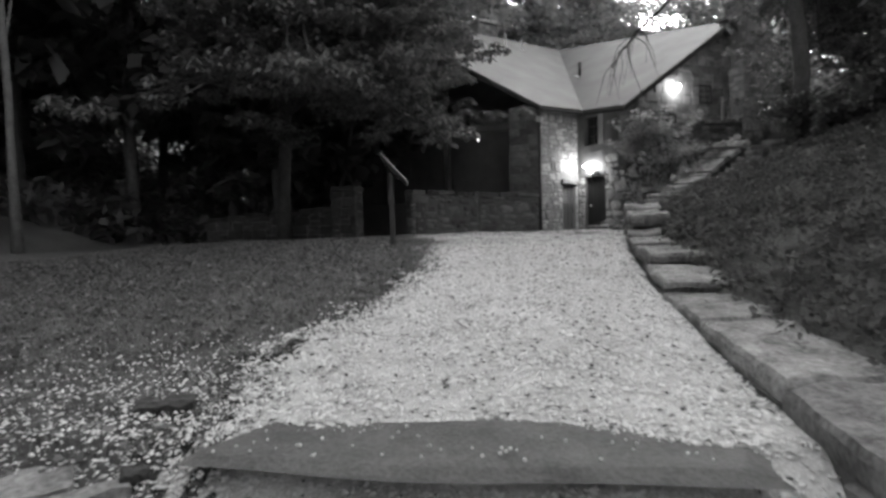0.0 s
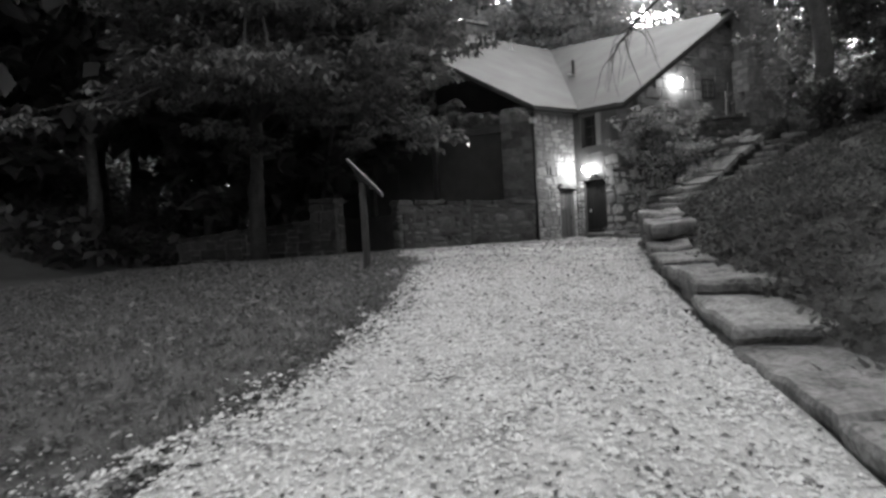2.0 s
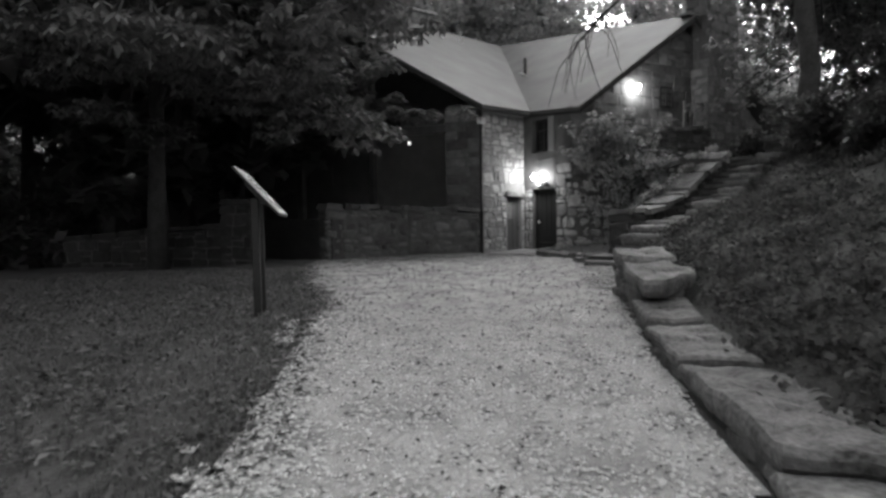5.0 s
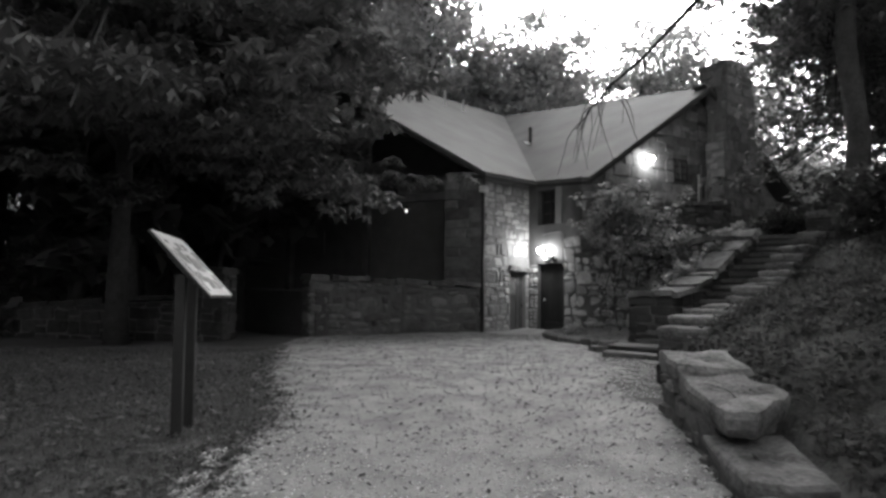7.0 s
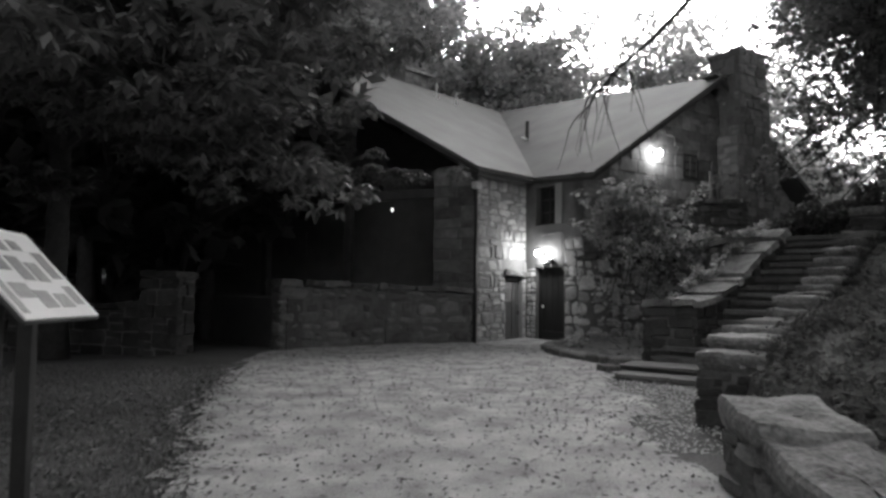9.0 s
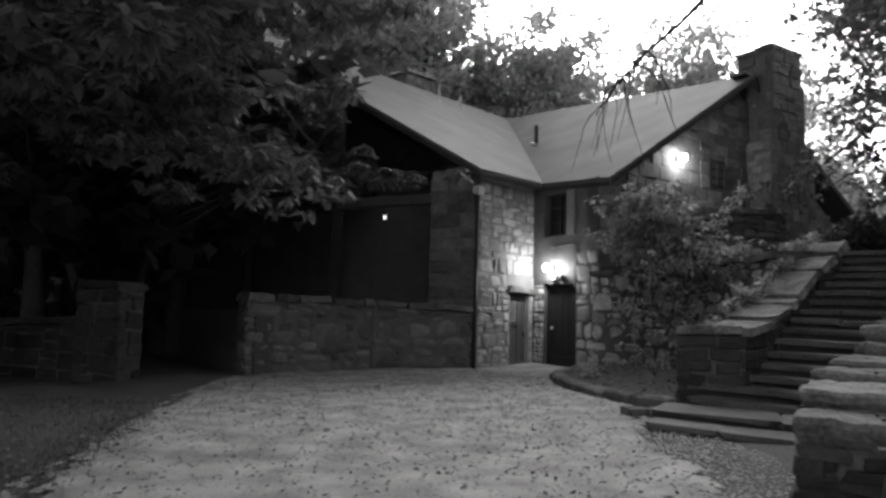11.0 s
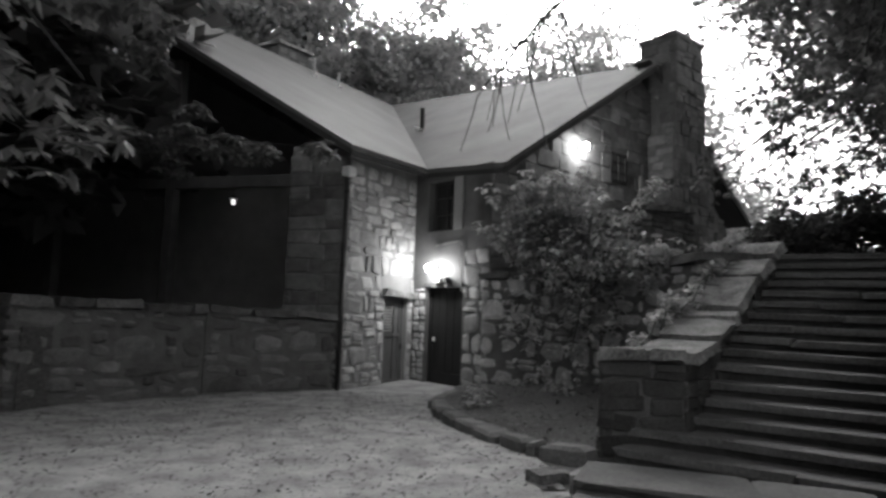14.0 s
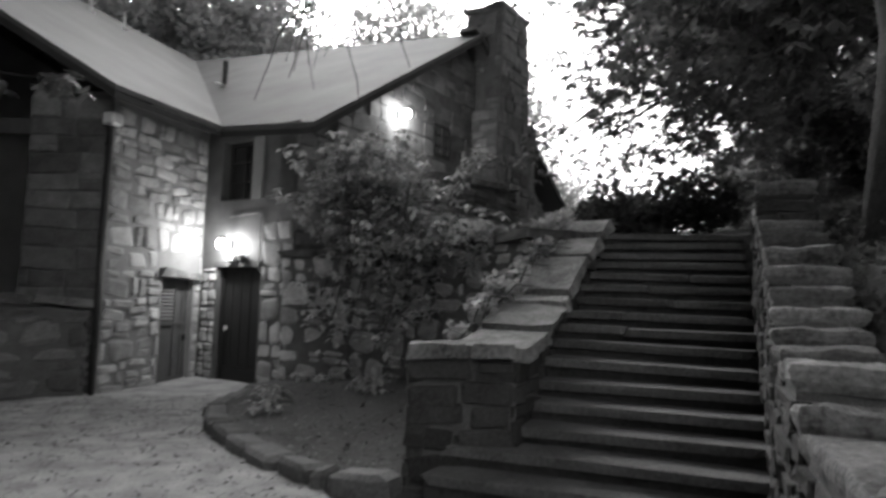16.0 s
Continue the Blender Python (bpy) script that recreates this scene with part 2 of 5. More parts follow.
def face_stones(parent, meshes, origin, along, normal, length, low, high, course=(0.14, 0.3), run=(0.22, 0.6), depth=0.16, proud=0.035, gaps=(), seed=1, joint=0.014, name="stone", wander=0.02):
    """Rubble courses on a wall's face. low and high: heights by distance along it. gaps: openings (s0, s1, z0, z1)."""
    rnd = random.Random(seed)
    along, normal = Vector(along).normalized(), Vector(normal).normalized()
    up = Vector((0, 0, 1))
    z = min(low(s * length / 8) for s in range(9))
    top = max(high(s * length / 8) for s in range(9))
    while z < top - 0.04:
        h = rnd.uniform(*course)
        s = rnd.uniform(-0.1, 0.0)
        while s < length - 0.03:
            w = rnd.uniform(*run)
            a, b = max(s, 0), min(s + w, length)
            if length - b < 0.12:
                b = length
            s = b
            for g in gaps:
                if z < g[3] - 0.03 and z + h > g[2] + 0.03:
                    if a < g[0] < b:
                        b = g[0]
                        s = g[1]
                    elif g[0] <= a < g[1]:
                        a, s = b, max(b, g[1])
            mid = (a + b) / 2
            lo, hi = max(z, low(mid)), min(z + h, high(mid))
            if b - a < 0.06 or hi - lo < 0.05:
                continue
            cells = [(lo, hi)]
            if h > 0.2 and b - a < 0.5 and rnd.random() < 0.45:
                k = rnd.uniform(0.4, 0.6)
                cells = [(lo, lo + (hi - lo) * k), (lo + (hi - lo) * k, hi)]
            for c0, c1 in cells:
                o = Vector(origin) + along * mid + up * ((c0 + c1) / 2) + normal * (proud + rnd.uniform(-0.015, 0.02) - depth / 2)
                o.z += rnd.uniform(-wander, wander)
                piece(meshes, rnd, basis(o, along, -normal, up), (b - a - joint, depth, (c1 - c0 - joint) * rnd.uniform(1, 1 + 3 * wander)), parent, name, 1 + 30 * wander)
        z += h


def wall_box(bm, origin, along, normal, s0, s1, z0, z1, thick):
    """A stretch of wall behind its face line."""
    along, normal = Vector(along).normalized(), Vector(normal).normalized()
    o = Vector(origin) + along * (s0 + s1) / 2 + Vector((0, 0, (z0 + z1) / 2)) - normal * thick / 2
    return box(bm, basis(o, along, -normal, Vector((0, 0, 1))), (s1 - s0, thick, z1 - z0))


def wall_sections(mat, parent, origin, along, normal, rects, thick=0.45):
    """Stretches of wall round openings, each a part of its own. Returns the first."""
    made = []
    for s0, s1, z0, z1 in rects:
        bm = bmesh.new()
        wall_box(bm, origin, along, normal, s0, s1, z0, z1, thick)
        made.append(part("wall", bm, mat, parent))
    return made[0]


# ---- lie of the land ----
def ground_profile(y):
    return np.interp(y, [-40, -12, -4.4, -2.05, -1.75, 0.1, 3.3, 6.7, 9.7, 14, 21, 40], [-1.5, -0.5, 0.0, 0.2, 0.38, 0.57, 0.76, 0.86, 0.9, 0.82, 0.63, 0.6])


BANK = [(1.9, -40, -1), (1.95, -6, 0.3), (1.9, -1, 0.58), (1.85, 0.5, 0.66), (1.95, 2.3, 0.8), (2.0, 3.6, 0.9), (2.1, 4.9, 0.98), (2.4, 6.1, 1.1), (2.45, 7.3, 1.25), (2.6, 8.3, 1.32),
        (2.8, 9.2, 1.42), (3.4, 10.3, 1.55), (4.4, 11.5, 1.72), (5.15, 12.2, 1.98), (5.95, 13.0, 2.55), (6.9, 13.9, 3.0), (8.5, 15.4, 3.35), (9.6, 17, 3.5), (20, 26, 4.3), (60, 60, 6)]
CURB = [(3.2, 14.4), (2.7, 14.9), (2.35, 15.9), (2.1, 17.4), (2.15, 18.6), (2.55, 19.9), (3.05, 21.0)]
UPPER = CURB + [(3.4, 21.4), (11, 26.8), (40, 50), (60, 60), (20, 26), (9.6, 17), (8.7, 15.9), (7.25, 17.25), (5.5, 15.75), (4.4, 14.75), (3.6, 14.4)]


RETAIN = [(3.3, 21.45), (4.5, 20.5), (5.25, 19.4), (5.7, 18.1), (6.0, 16.6), (6.3, 15.2)]


def nearest(px, py, line):
    """Distance to a line of plan points, its side (right is positive) and the third value along it."""
    best = np.full(px.shape, 1e9)
    side, third = np.zeros(px.shape), np.zeros(px.shape)
    for a, b in zip(line, line[1:]):
        dx, dy = b[0] - a[0], b[1] - a[1]
        k = np.clip(((px - a[0]) * dx + (py - a[1]) * dy) / (dx * dx + dy * dy), 0, 1)
        d = np.hypot(px - a[0] - k * dx, py - a[1] - k * dy)
        s = np.sign(dy * (px - a[0]) - dx * (py - a[1]))
        better = d < best
        best, side = np.where(better, d, best), np.where(better, s, side)
        if len(a) > 2:
            third = np.where(better, a[2] + k * (b[2] - a[2]), third)
    return best, side, third


def inside(px, py, poly):
    hit = np.zeros(px.shape, bool)
    for a, b in zip(poly, poly[1:] + poly[:1]):
        if a[1] != b[1]:
            hit ^= ((a[1] > py) != (b[1] > py)) & (px < (b[0] - a[0]) * (py - a[1]) / (b[1] - a[1]) + a[0])
    return hit


def wave(px, py, s):
    return np.sin(px * 1.7 * s + 0.6 * np.sin(py * 1.3 * s)) * np.cos(py * 1.1 * s + 1.3 + 0.8 * np.sin(px * 0.9 * s))


def heights(px, py):
    px, py = np.asarray(px, float), np.asarray(py, float)
    z = ground_profile(py) + 0.012 * wave(px, py, 2.2) + 0.03 * wave(px, py, 0.6)
    left = np.clip(-px - 3, 0, None)
    z = z - 0.02 * np.clip(left, 0, 8) + 0.02 * wave(px, py, 1.3) * np.clip(left / 2, 0, 1)
    hill = np.clip(-px - 12 - 0.1 * (py - 10), 0, 60)
    z = z + 0.42 * hill ** 1.05
    z = z + 0.22 * np.clip(py - 40, 0, 60)
    d, side, edge = nearest(px, py, BANK)
    bank = edge + 0.36 * np.clip(d, 0, 14) + 0.1 * np.clip(d - 14, 0, 60) + 0.06 * wave(px, py, 1.1) * np.clip(d, 0, 1)
    z = np.where(side > 0, np.maximum(z, bank), z)
    up = inside(px, py, UPPER)
    dc, _, _ = nearest(px, py, CURB)
    dr, rs, _ = nearest(px, py, RETAIN)
    bed = np.where(rs > 0, 0.84 + 0.12 * np.clip(dc - 0.3, 0, 2), 3.0 + 0.16 * np.clip(dr - 0.5, 0, 6))
    return np.where(up, bed, z)


def height(x, y):
    return float(heights(np.array([x]), np.array([y]))[0])


PATH_LEFT = [(-2.6, -40), (-1.5, -6), (-1.15, -3), (-1.05, -1.7), (-1.3, -0.6), (-1.25, 0), (-1.0, 0.7), (-0.97, 2.9), (-1.15, 4.4), (-1.5, 5.9), (-1.5, 7.1), (-1.9, 8.2), (-2.5, 9.6), (-3.2, 12.6), (-3.9, 15.4)]
PATH_AREA = PATH_LEFT + [(-4.0, 17.2), (-3.2, 18.8), (-1.8, 20.3), (0.5, 21.6), (2.2, 23.6), (3.2, 21.6), (2.5, 20.2), (2.0, 18.6), (2.0, 17.3), (2.3, 15.8), (2.7, 14.8), (2.6, 13.4), (2.5, 12.3),
                         (2.6, 11.3), (2.35, 10.4), (2.05, 9.2), (2.0, 8.3), (1.9, 6.9), (1.6, 4.7), (1.45, 2.2), (1.4, 0), (1.5, -2), (1.6, -6), (1.7, -40)]

PATH_RIGHT = [(2.6, 13.4), (2.5, 12.3), (2.6, 11.3), (2.35, 10.4), (2.05, 9.2), (2.0, 8.3)]


def spread(stops):
    """Grid lines: (from, to, step) stretches joined."""
    out = []
    for a, b, s in stops:
        out += list(np.arange(a, b - 1e-6, s))
    return np.array(out + [stops[-1][1]])


def sheet(name, xs, ys, mat, keep=None, lift=0.0):
    gx, gy = np.meshgrid(xs, ys)
    gz = heights(gx, gy) + lift
    n = len(xs)
    verts = np.stack([gx.ravel(), gy.ravel(), gz.ravel()], 1)
    j, i = np.meshgrid(np.arange(len(ys) - 1), np.arange(n - 1), indexing="ij")
    a = (j * n + i).ravel()
    faces = np.stack([a, a + 1, a + 1 + n, a + n], 1)
    if keep is not None:
        c = verts[faces].mean(1)
        faces = faces[keep(c[:, 0], c[:, 1])]
        used = np.unique(faces)
        index = np.zeros(len(verts), int)
        index[used] = np.arange(len(used))
        verts, faces = verts[used], index[faces]
    return raw(name, verts.tolist(), faces.tolist(), mat, None, True)


tagged(sheet("ground", spread([(-420, -60, 40), (-60, -14, 2), (-14, -7, 0.4), (-7, 9, 0.14), (9, 16, 0.4), (16, 60, 2), (60, 420, 40)]),
             spread([(-300, -40, 40), (-40, -8, 1), (-8, -5, 0.3), (-5, 22, 0.15), (22, 34, 0.5), (34, 70, 2), (70, 500, 40)]), M_SOIL),
       "dark worn lawn and earth bank round the house", "ground", kind="structure")


def on_path(px, py):
    d, _, _ = nearest(px, py, PATH_LEFT)
    ok = inside(px, py, PATH_AREA)
    qx, qy = px * 0.8 + py * 0.6, py * 0.8 - px * 0.6
    rag = 0.09 * wave(qx, qy, 4.3) + 0.12 * wave(px, py, 1.9) + 0.07 * wave(qy * 1.3 + 2, qx * 0.7, 9.1) + 0.05 * wave(qx + 5, qy * 1.4, 17.3)
    edge, _, _ = nearest(px, py, PATH_RIGHT)
    return np.where(ok, d > rag, d < rag) & ~(ok & (edge < 0.16 + 1.5 * rag))


tagged(sheet("gravel_path", spread([(-6, 4.8, 0.075)]), spread([(-9, 23.7, 0.075)]), M_GRAVEL, on_path, 0.022),
       "pale trodden gravel path widening into a forecourt", "path", kind="structure")


# ---- house ----
UP = Vector((0, 0, 1))
EAVE_A, EAVE_I, EAVE_K = Vector((0.52, 20.69, 5.46)), Vector((2.22, 22.90, 5.54)), Vector((3.63, 20.88, 5.34))
RIDGE_R, RIDGE_V, RIDGE_L = Vector((8.41, 24.20, 9.10)), Vector((1.76, 36.9, 11.45)), Vector((-7.67, 24.07, 10.75))
CORNER = Vector((0.49, 21.24, 0))
U, UN = Vector((0.611, 0.792, 0)), Vector((0.792, -0.611, 0))
INNER = CORNER + U * 2.5
W, WN = Vector((0.574, -0.819, 0)), Vector((-0.819, -0.574, 0))
OUTER = INNER + W * 2.48
GABLE, GN = Vector((0.819, 0.574, 0)), Vector((0.574, -0.819, 0))
LEFT, LN = Vector((-0.924, 0.382, 0)), Vector((-0.382, -0.924, 0))
BASE = 0.45

house = empty("stone_house", "old stone house with two wings and a pale sheet roof", "house")


def roof_sheet(name, corners, thick=0.09):
    bm = bmesh.new()
    top = [bm.verts.new(c) for c in corners]
    low = [bm.verts.new(Vector(c) - UP * thick) for c in corners]
    bm.faces.new(top)
    bm.faces.new(low[::-1])
    for i in range(len(top)):
        k = (i + 1) % len(top)
        bm.faces.new((top[i], low[i], low[k], top[k]))
    return part(name, bm, M_ROOF, house)


FAR_R = Vector((13.3, 27.6, 5.4))
roof_sheet("roof", [EAVE_I, EAVE_K, RIDGE_R, RIDGE_V])
roof_sheet("roof", [EAVE_A, EAVE_I, RIDGE_V, RIDGE_L])
roof_sheet("roof", [RIDGE_R + UP * 0.004, FAR_R, FAR_R + Vector((-5, 14, 0.5)), RIDGE_V])
roof_sheet("roof", [RIDGE_L + UP * 0.004, RIDGE_V, Vector((-3.5, 42, 6.2)), Vector((-13.5, 26.6, 6.0))])


def board(name, a, b, drop, thick, mat, parent, out):
    """A board hung under the roof's edge from a to b."""
    a, b, out = Vector(a), Vector(b), Vector(out).normalized()
    bm = bmesh.new()
    vs = []
    for p in (a, b):
        for o in (0, -thick):
            for dz in (-0.02, -drop):
                vs.append(bm.verts.new(p + out * o + UP * dz))
    for f in ((0, 1, 5, 4), (2, 6, 7, 3), (0, 4, 6, 2), (1, 3, 7, 5), (0, 2, 3, 1), (4, 5, 7, 6)):
        bm.faces.new([vs[i] for i in f])
    return part(name, bm, mat, parent)


board("eave_board", EAVE_A - UP * 0.09, EAVE_I - UP * 0.09, 0.12, 0.04, M_SOFFIT, house, UN)
board("eave_board", EAVE_I - UP * 0.09, EAVE_K - UP * 0.09, 0.12, 0.04, M_SOFFIT, house, WN)
board("barge_board", EAVE_K - UP * 0.07, RIDGE_R - UP * 0.07, 0.15, 0.05, M_SOFFIT, house, GN)
board("barge_board", RIDGE_R - UP * 0.07, FAR_R - UP * 0.07, 0.15, 0.05, M_SOFFIT, house, GN)
board("barge_board", EAVE_A - UP * 0.07, RIDGE_L - UP * 0.07, 0.15, 0.05, M_SOFFIT, house, LN)

# wall beside the panelled door
D1 = (1.40, 2.27, 0.5, 2.52)
wall_a = wall_sections(M_PLASTER, house, CORNER, U, UN, [(0, D1[0], BASE, 5.5), (D1[1], 2.5, BASE, 5.5), (D1[0], D1[1], D1[3], 5.5), (D1[0], D1[1], BASE - 0.2, D1[2])])
face_stones(wall_a, PALE_STONES, CORNER, U, UN, 2.48, lambda s: 0.5, lambda s: 5.3, (0.1, 0.42), (0.15, 0.7), wander=0.035,
            gaps=[(D1[0] - 0.02, D1[1] + 0.02, 0, D1[3]), (D1[0] - 0.14, D1[1] + 0.14, D1[3], D1[3] + 0.17)], seed=11)

# wall beside the dark door, in the inner corner
D2 = (0.48, 1.68, 0.56, 2.78)
WIN = (0.44, 1.32, 4.05, 5.22)
wall_b = wall_sections(M_DOOR, house, INNER, W, WN, [(0, D2[0], BASE, WIN[2]), (D2[1], 2.48, BASE, WIN[2]), (D2[0], D2[1], D2[3], WIN[2]), (0, WIN[0], WIN[2], 5.45), (WIN[1], 2.48, WIN[2], 5.42), (WIN[0], WIN[1], WIN[3], 5.45)])
face_stones(wall_b, PALE_STONES, INNER + W * (D2[1] + 0.02), W, WN, 0.78, lambda s: 0.5, lambda s: 3.6, (0.16, 0.46), (0.2, 0.6), seed=12, wander=0.035)
face_stones(wall_b, PALE_STONES, INNER + W * 0.04, W, WN, D2[0] - 0.06, lambda s: 0.5, lambda s: 2.75, (0.14, 0.3), (0.2, 0.4), seed=13)

# gable wall of the chimney wing
bm = bmesh.new()
gw = [OUTER + UP * 0.4, OUTER + GABLE * 10.8 + UP * 0.4, OUTER + GABLE * 10.8 + UP * 5.15, OUTER + GABLE * 5.6 + UP * 8.75, OUTER + UP * 5.2]
front = [bm.verts.new(p) for p in gw]
back = [bm.verts.new(p - GN * 0.45) for p in gw]
bm.faces.new(front)
bm.faces.new(back[::-1])
for i in range(5):
    bm.faces.new((front[i], front[(i + 1) % 5], back[(i + 1) % 5], back[i]))
wall_c = part("wall", bm, M_MORTAR, house)
GWIN = (4.27, 5.0, 5.68, 6.45)
SWIN = (1.46, 2.03, 4.66, 5.1)
GDOOR = (2.45, 3.0, 3.9, 5.2)


def rake(s):
    return 5.15 + 3.55 * (1 - abs(s - 5.5) / 5.5)


face_stones(wall_c, FLAT_STONES, OUTER, GABLE, GN, 10.6, lambda s: 3.2, lambda s: rake(s) - 0.1, (0.2, 0.42), (0.3, 0.85), gaps=[GWIN, SWIN, GDOOR], seed=14, proud=0.02, joint=0.007, wander=0.012)

# gable wall behind the terrace: a short stone return, then a deep dark porch under the roof
bm = bmesh.new()
wall_box(bm, CORNER, LEFT, LN, 0, 1.35, BASE, 5.3, 0.45)
wall_d = part("wall", bm, M_MORTAR, house)
face_stones(wall_d, FLAT_STONES, CORNER, LEFT, LN, 1.35, lambda s: 1.2, lambda s: 5.2 + 0.4 * s, (0.26, 0.38), (0.45, 0.95), seed=15, proud=0.02, joint=0.007, wander=0.012)
PORCH = CORNER - LN * 3.6
bm = bmesh.new()
gw = [PORCH + UP * 0.4, PORCH + LEFT * 15 + UP * 0.4, PORCH + LEFT * 15 + UP * 6, PORCH + LEFT * 8.6 + UP * 10.0, PORCH + UP * 5.2]
front = [bm.verts.new(p) for p in gw]
back = [bm.verts.new(p - LN * 0.4) for p in gw]
bm.faces.new(front)
bm.faces.new(back[::-1])
for i in range(5):
    bm.faces.new((front[i], front[(i + 1) % 5], back[(i + 1) % 5], back[i]))
part("wall", bm, M_PLASTER, house)
bm = bmesh.new()
wall_box(bm, CORNER + LEFT * 1.35, -LN, LEFT, 0.0, 3.6, BASE, 5.4, 0.4)
part("wall", bm, M_MORTAR, house)
for s in (4.2, 7.4):
    bm = bmesh.new()
    wall_box(bm, CORNER, LEFT, LN, s, s + 0.22, 1.6, 5.6 + 0.5 * s, 0.22)
    part("porch_post", bm, M_TIMBER, house)
bm = bmesh.new()
wall_box(bm, CORNER, LEFT, LN, 1.35, 12.5, 4.75, 5.0, 0.22)
part("porch_beam", bm, M_TIMBER, house)
# walls that close the house behind
wall_sections(M_MORTAR, house, OUTER + GABLE * 10.8, Vector((-0.574, 0.819, 0)), GABLE, [(0, 14, 0.4, 5.2)], 0.4)
wall_sections(M_MORTAR, house, CORNER + LEFT * 15, Vector((0.6, 0.8, 0)), LEFT, [(0, 14, 0.4, 5.8)], 0.4)


def framed_opening(name, origin, along, normal, o, mat, inset=0.2, frame=0.07, frame_mat=M_TIMBER, bars=(1, 2), pane_mat=M_GLASS):
    """A window set back in its opening: frame, panes and glazing bars."""
    s0, s1, z0, z1 = o
    base = Vector(origin) - Vector(normal) * inset
    holder = new(name)
    holder.parent = house
    bm = bmesh.new()
    for a, b, c, d in ((s0, s1, z0, z0 + frame), (s0, s1, z1 - frame, z1), (s0, s0 + frame, z0 + frame, z1 - frame), (s1 - frame, s1, z0 + frame, z1 - frame)):
        wall_box(bm, base, along, normal, a, b, c, d, 0.08)
    part("window_frame", bm, frame_mat, holder)
    bm = bmesh.new()
    wall_box(bm, base - Vector(normal) * 0.04, along, normal, s0 + frame, s1 - frame, z0 + frame, z1 - frame, 0.012)
    part("pane", bm, pane_mat, holder)
    for k in range(1, bars[0] + 1):
        bm = bmesh.new()
        x = s0 + (s1 - s0) * k / (bars[0] + 1)
        wall_box(bm, base + Vector(normal) * 0.004, along, normal, x - 0.015, x + 0.015, z0 + frame, z1 - frame, 0.04)
        part("glazing_bar", bm, frame_mat, holder)
    for k in range(1, bars[1] + 1):
        bm = bmesh.new()
        y = z0 + (z1 - z0) * k / (bars[1] + 1)
        wall_box(bm, base + Vector(normal) * 0.002, along, normal, s0 + frame, s1 - frame, y - 0.015, y + 0.015, 0.04)
        part("glazing_bar", bm, frame_mat, holder)
    return holder


framed_opening("window", INNER, W, WN, WIN, M_TIMBER, frame_mat=M_SOFFIT)
# openings in the gables are shallow recesses with dark boards proud of the mortar; near-black panes paint in the unlit
# depth
for origin, along, normal, o in ((OUTER, GABLE, GN, GWIN), (OUTER, GABLE, GN, SWIN), (OUTER, GABLE, GN, GDOOR)):
    framed_opening("window", Vector(origin) + Vector(normal) * 0.01, along, normal, o, M_TIMBER, inset=-0.02, frame_mat=M_SOFFIT, pane_mat=M_BLACK)
# pale boards beside the gable window
for s in (5.5, 5.86):
    bm = bmesh.new()
    wall_box(bm, OUTER + GN * 0.12, GABLE, GN, s, s + 0.13, 4.9, 6.0 - (s - 5.5), 0.06)
    part("shutter", bm, M_PLASTER, house)
# pale casing beside the window in the corner
bm = bmesh.new()
wall_box(bm, INNER + WN * 0.03, W, WN, WIN[1] + 0.02, WIN[1] + 0.3, WIN[2], WIN[3], 0.05)
part("shutter", bm, M_PLASTER, house)

# panelled door with louvres
door_a = tagged(new("door_1"), "narrow dark-painted wooden door with louvres in a stone wall", "door", kind="structure")
b0 = CORNER - UN * 0.1
bm = bmesh.new()
wall_box(bm, b0 - UN * 0.03, U, UN, D1[0] + 0.06, D1[1] - 0.06, D1[2] + 0.03, D1[3] - 0.06, 0.05)
part("door_leaf", bm, M_DOOR, door_a)
bm = bmesh.new()
for a, b, c, d in ((D1[0], D1[0] + 0.06, D1[2], D1[3]), (D1[1] - 0.06, D1[1], D1[2], D1[3]), (D1[0] + 0.06, D1[1] - 0.06, D1[3] - 0.06, D1[3])):
    wall_box(bm, b0, U, UN, a, b, c, d, 0.1)
part("door_frame", bm, M_TIMBER, door_a)
for k in range(9):
    bm = bmesh.new()
    o = b0 + U * (D1[0] + 0.3) + UP * (1.78 + k * 0.065) - UN * 0.01
    box(bm, basis(o, U, -UN, UP) @ pose(0, 0, 0, 35), (0.34, 0.05, 0.012))
    part("louvre", bm, M_PLASTER, door_a)
for c, d in ((1.66, 1.72), (2.37, 2.43), (0.56, 0.7)):
    bm = bmesh.new()
    wall_box(bm, b0 + UN * 0.005, U, UN, D1[0] + 0.08, D1[1] - 0.08, c, d, 0.03)
    part("rail", bm, M_DOOR, door_a)
for s in (D1[0] + 0.5, D1[1] - 0.16):
    bm = bmesh.new()
    wall_box(bm, b0 + UN * 0.003, U, UN, s, s + 0.05, 0.72, 2.36, 0.03)
    part("stile", bm, M_DOOR, door_a)
bm = bmesh.new()
box(bm, basis(b0 + U * (D1[1] - 0.12) + UP * 1.42 + UN * 0.04, U, -UN, UP), (0.03, 0.06, 0.12), 0.008)
part("door_handle", bm, M_STEEL, door_a)
rnd = random.Random(5)
lintel = piece(CAP_STONES, rnd, basis(CORNER + U * 1.84 + UP * 2.6 - UN * 0.05, U, -UN, UP), (1.16, 0.34, 0.15), wall_a, "lintel")
lintel["label"] = "flat pale stone lintel"
piece(CAP_STONES, rnd, basis(CORNER + U * 1.84 + UP * 0.5 + UN * 0.1, U, -UN, UP), (1.1, 0.5, 0.1), wall_a, "threshold")

# dark door
door_b = tagged(new("door_2"), "tall black wooden door below a bright wall lamp", "door", kind="structure")
b0 = INNER - WN * 0.16
bm = bmesh.new()
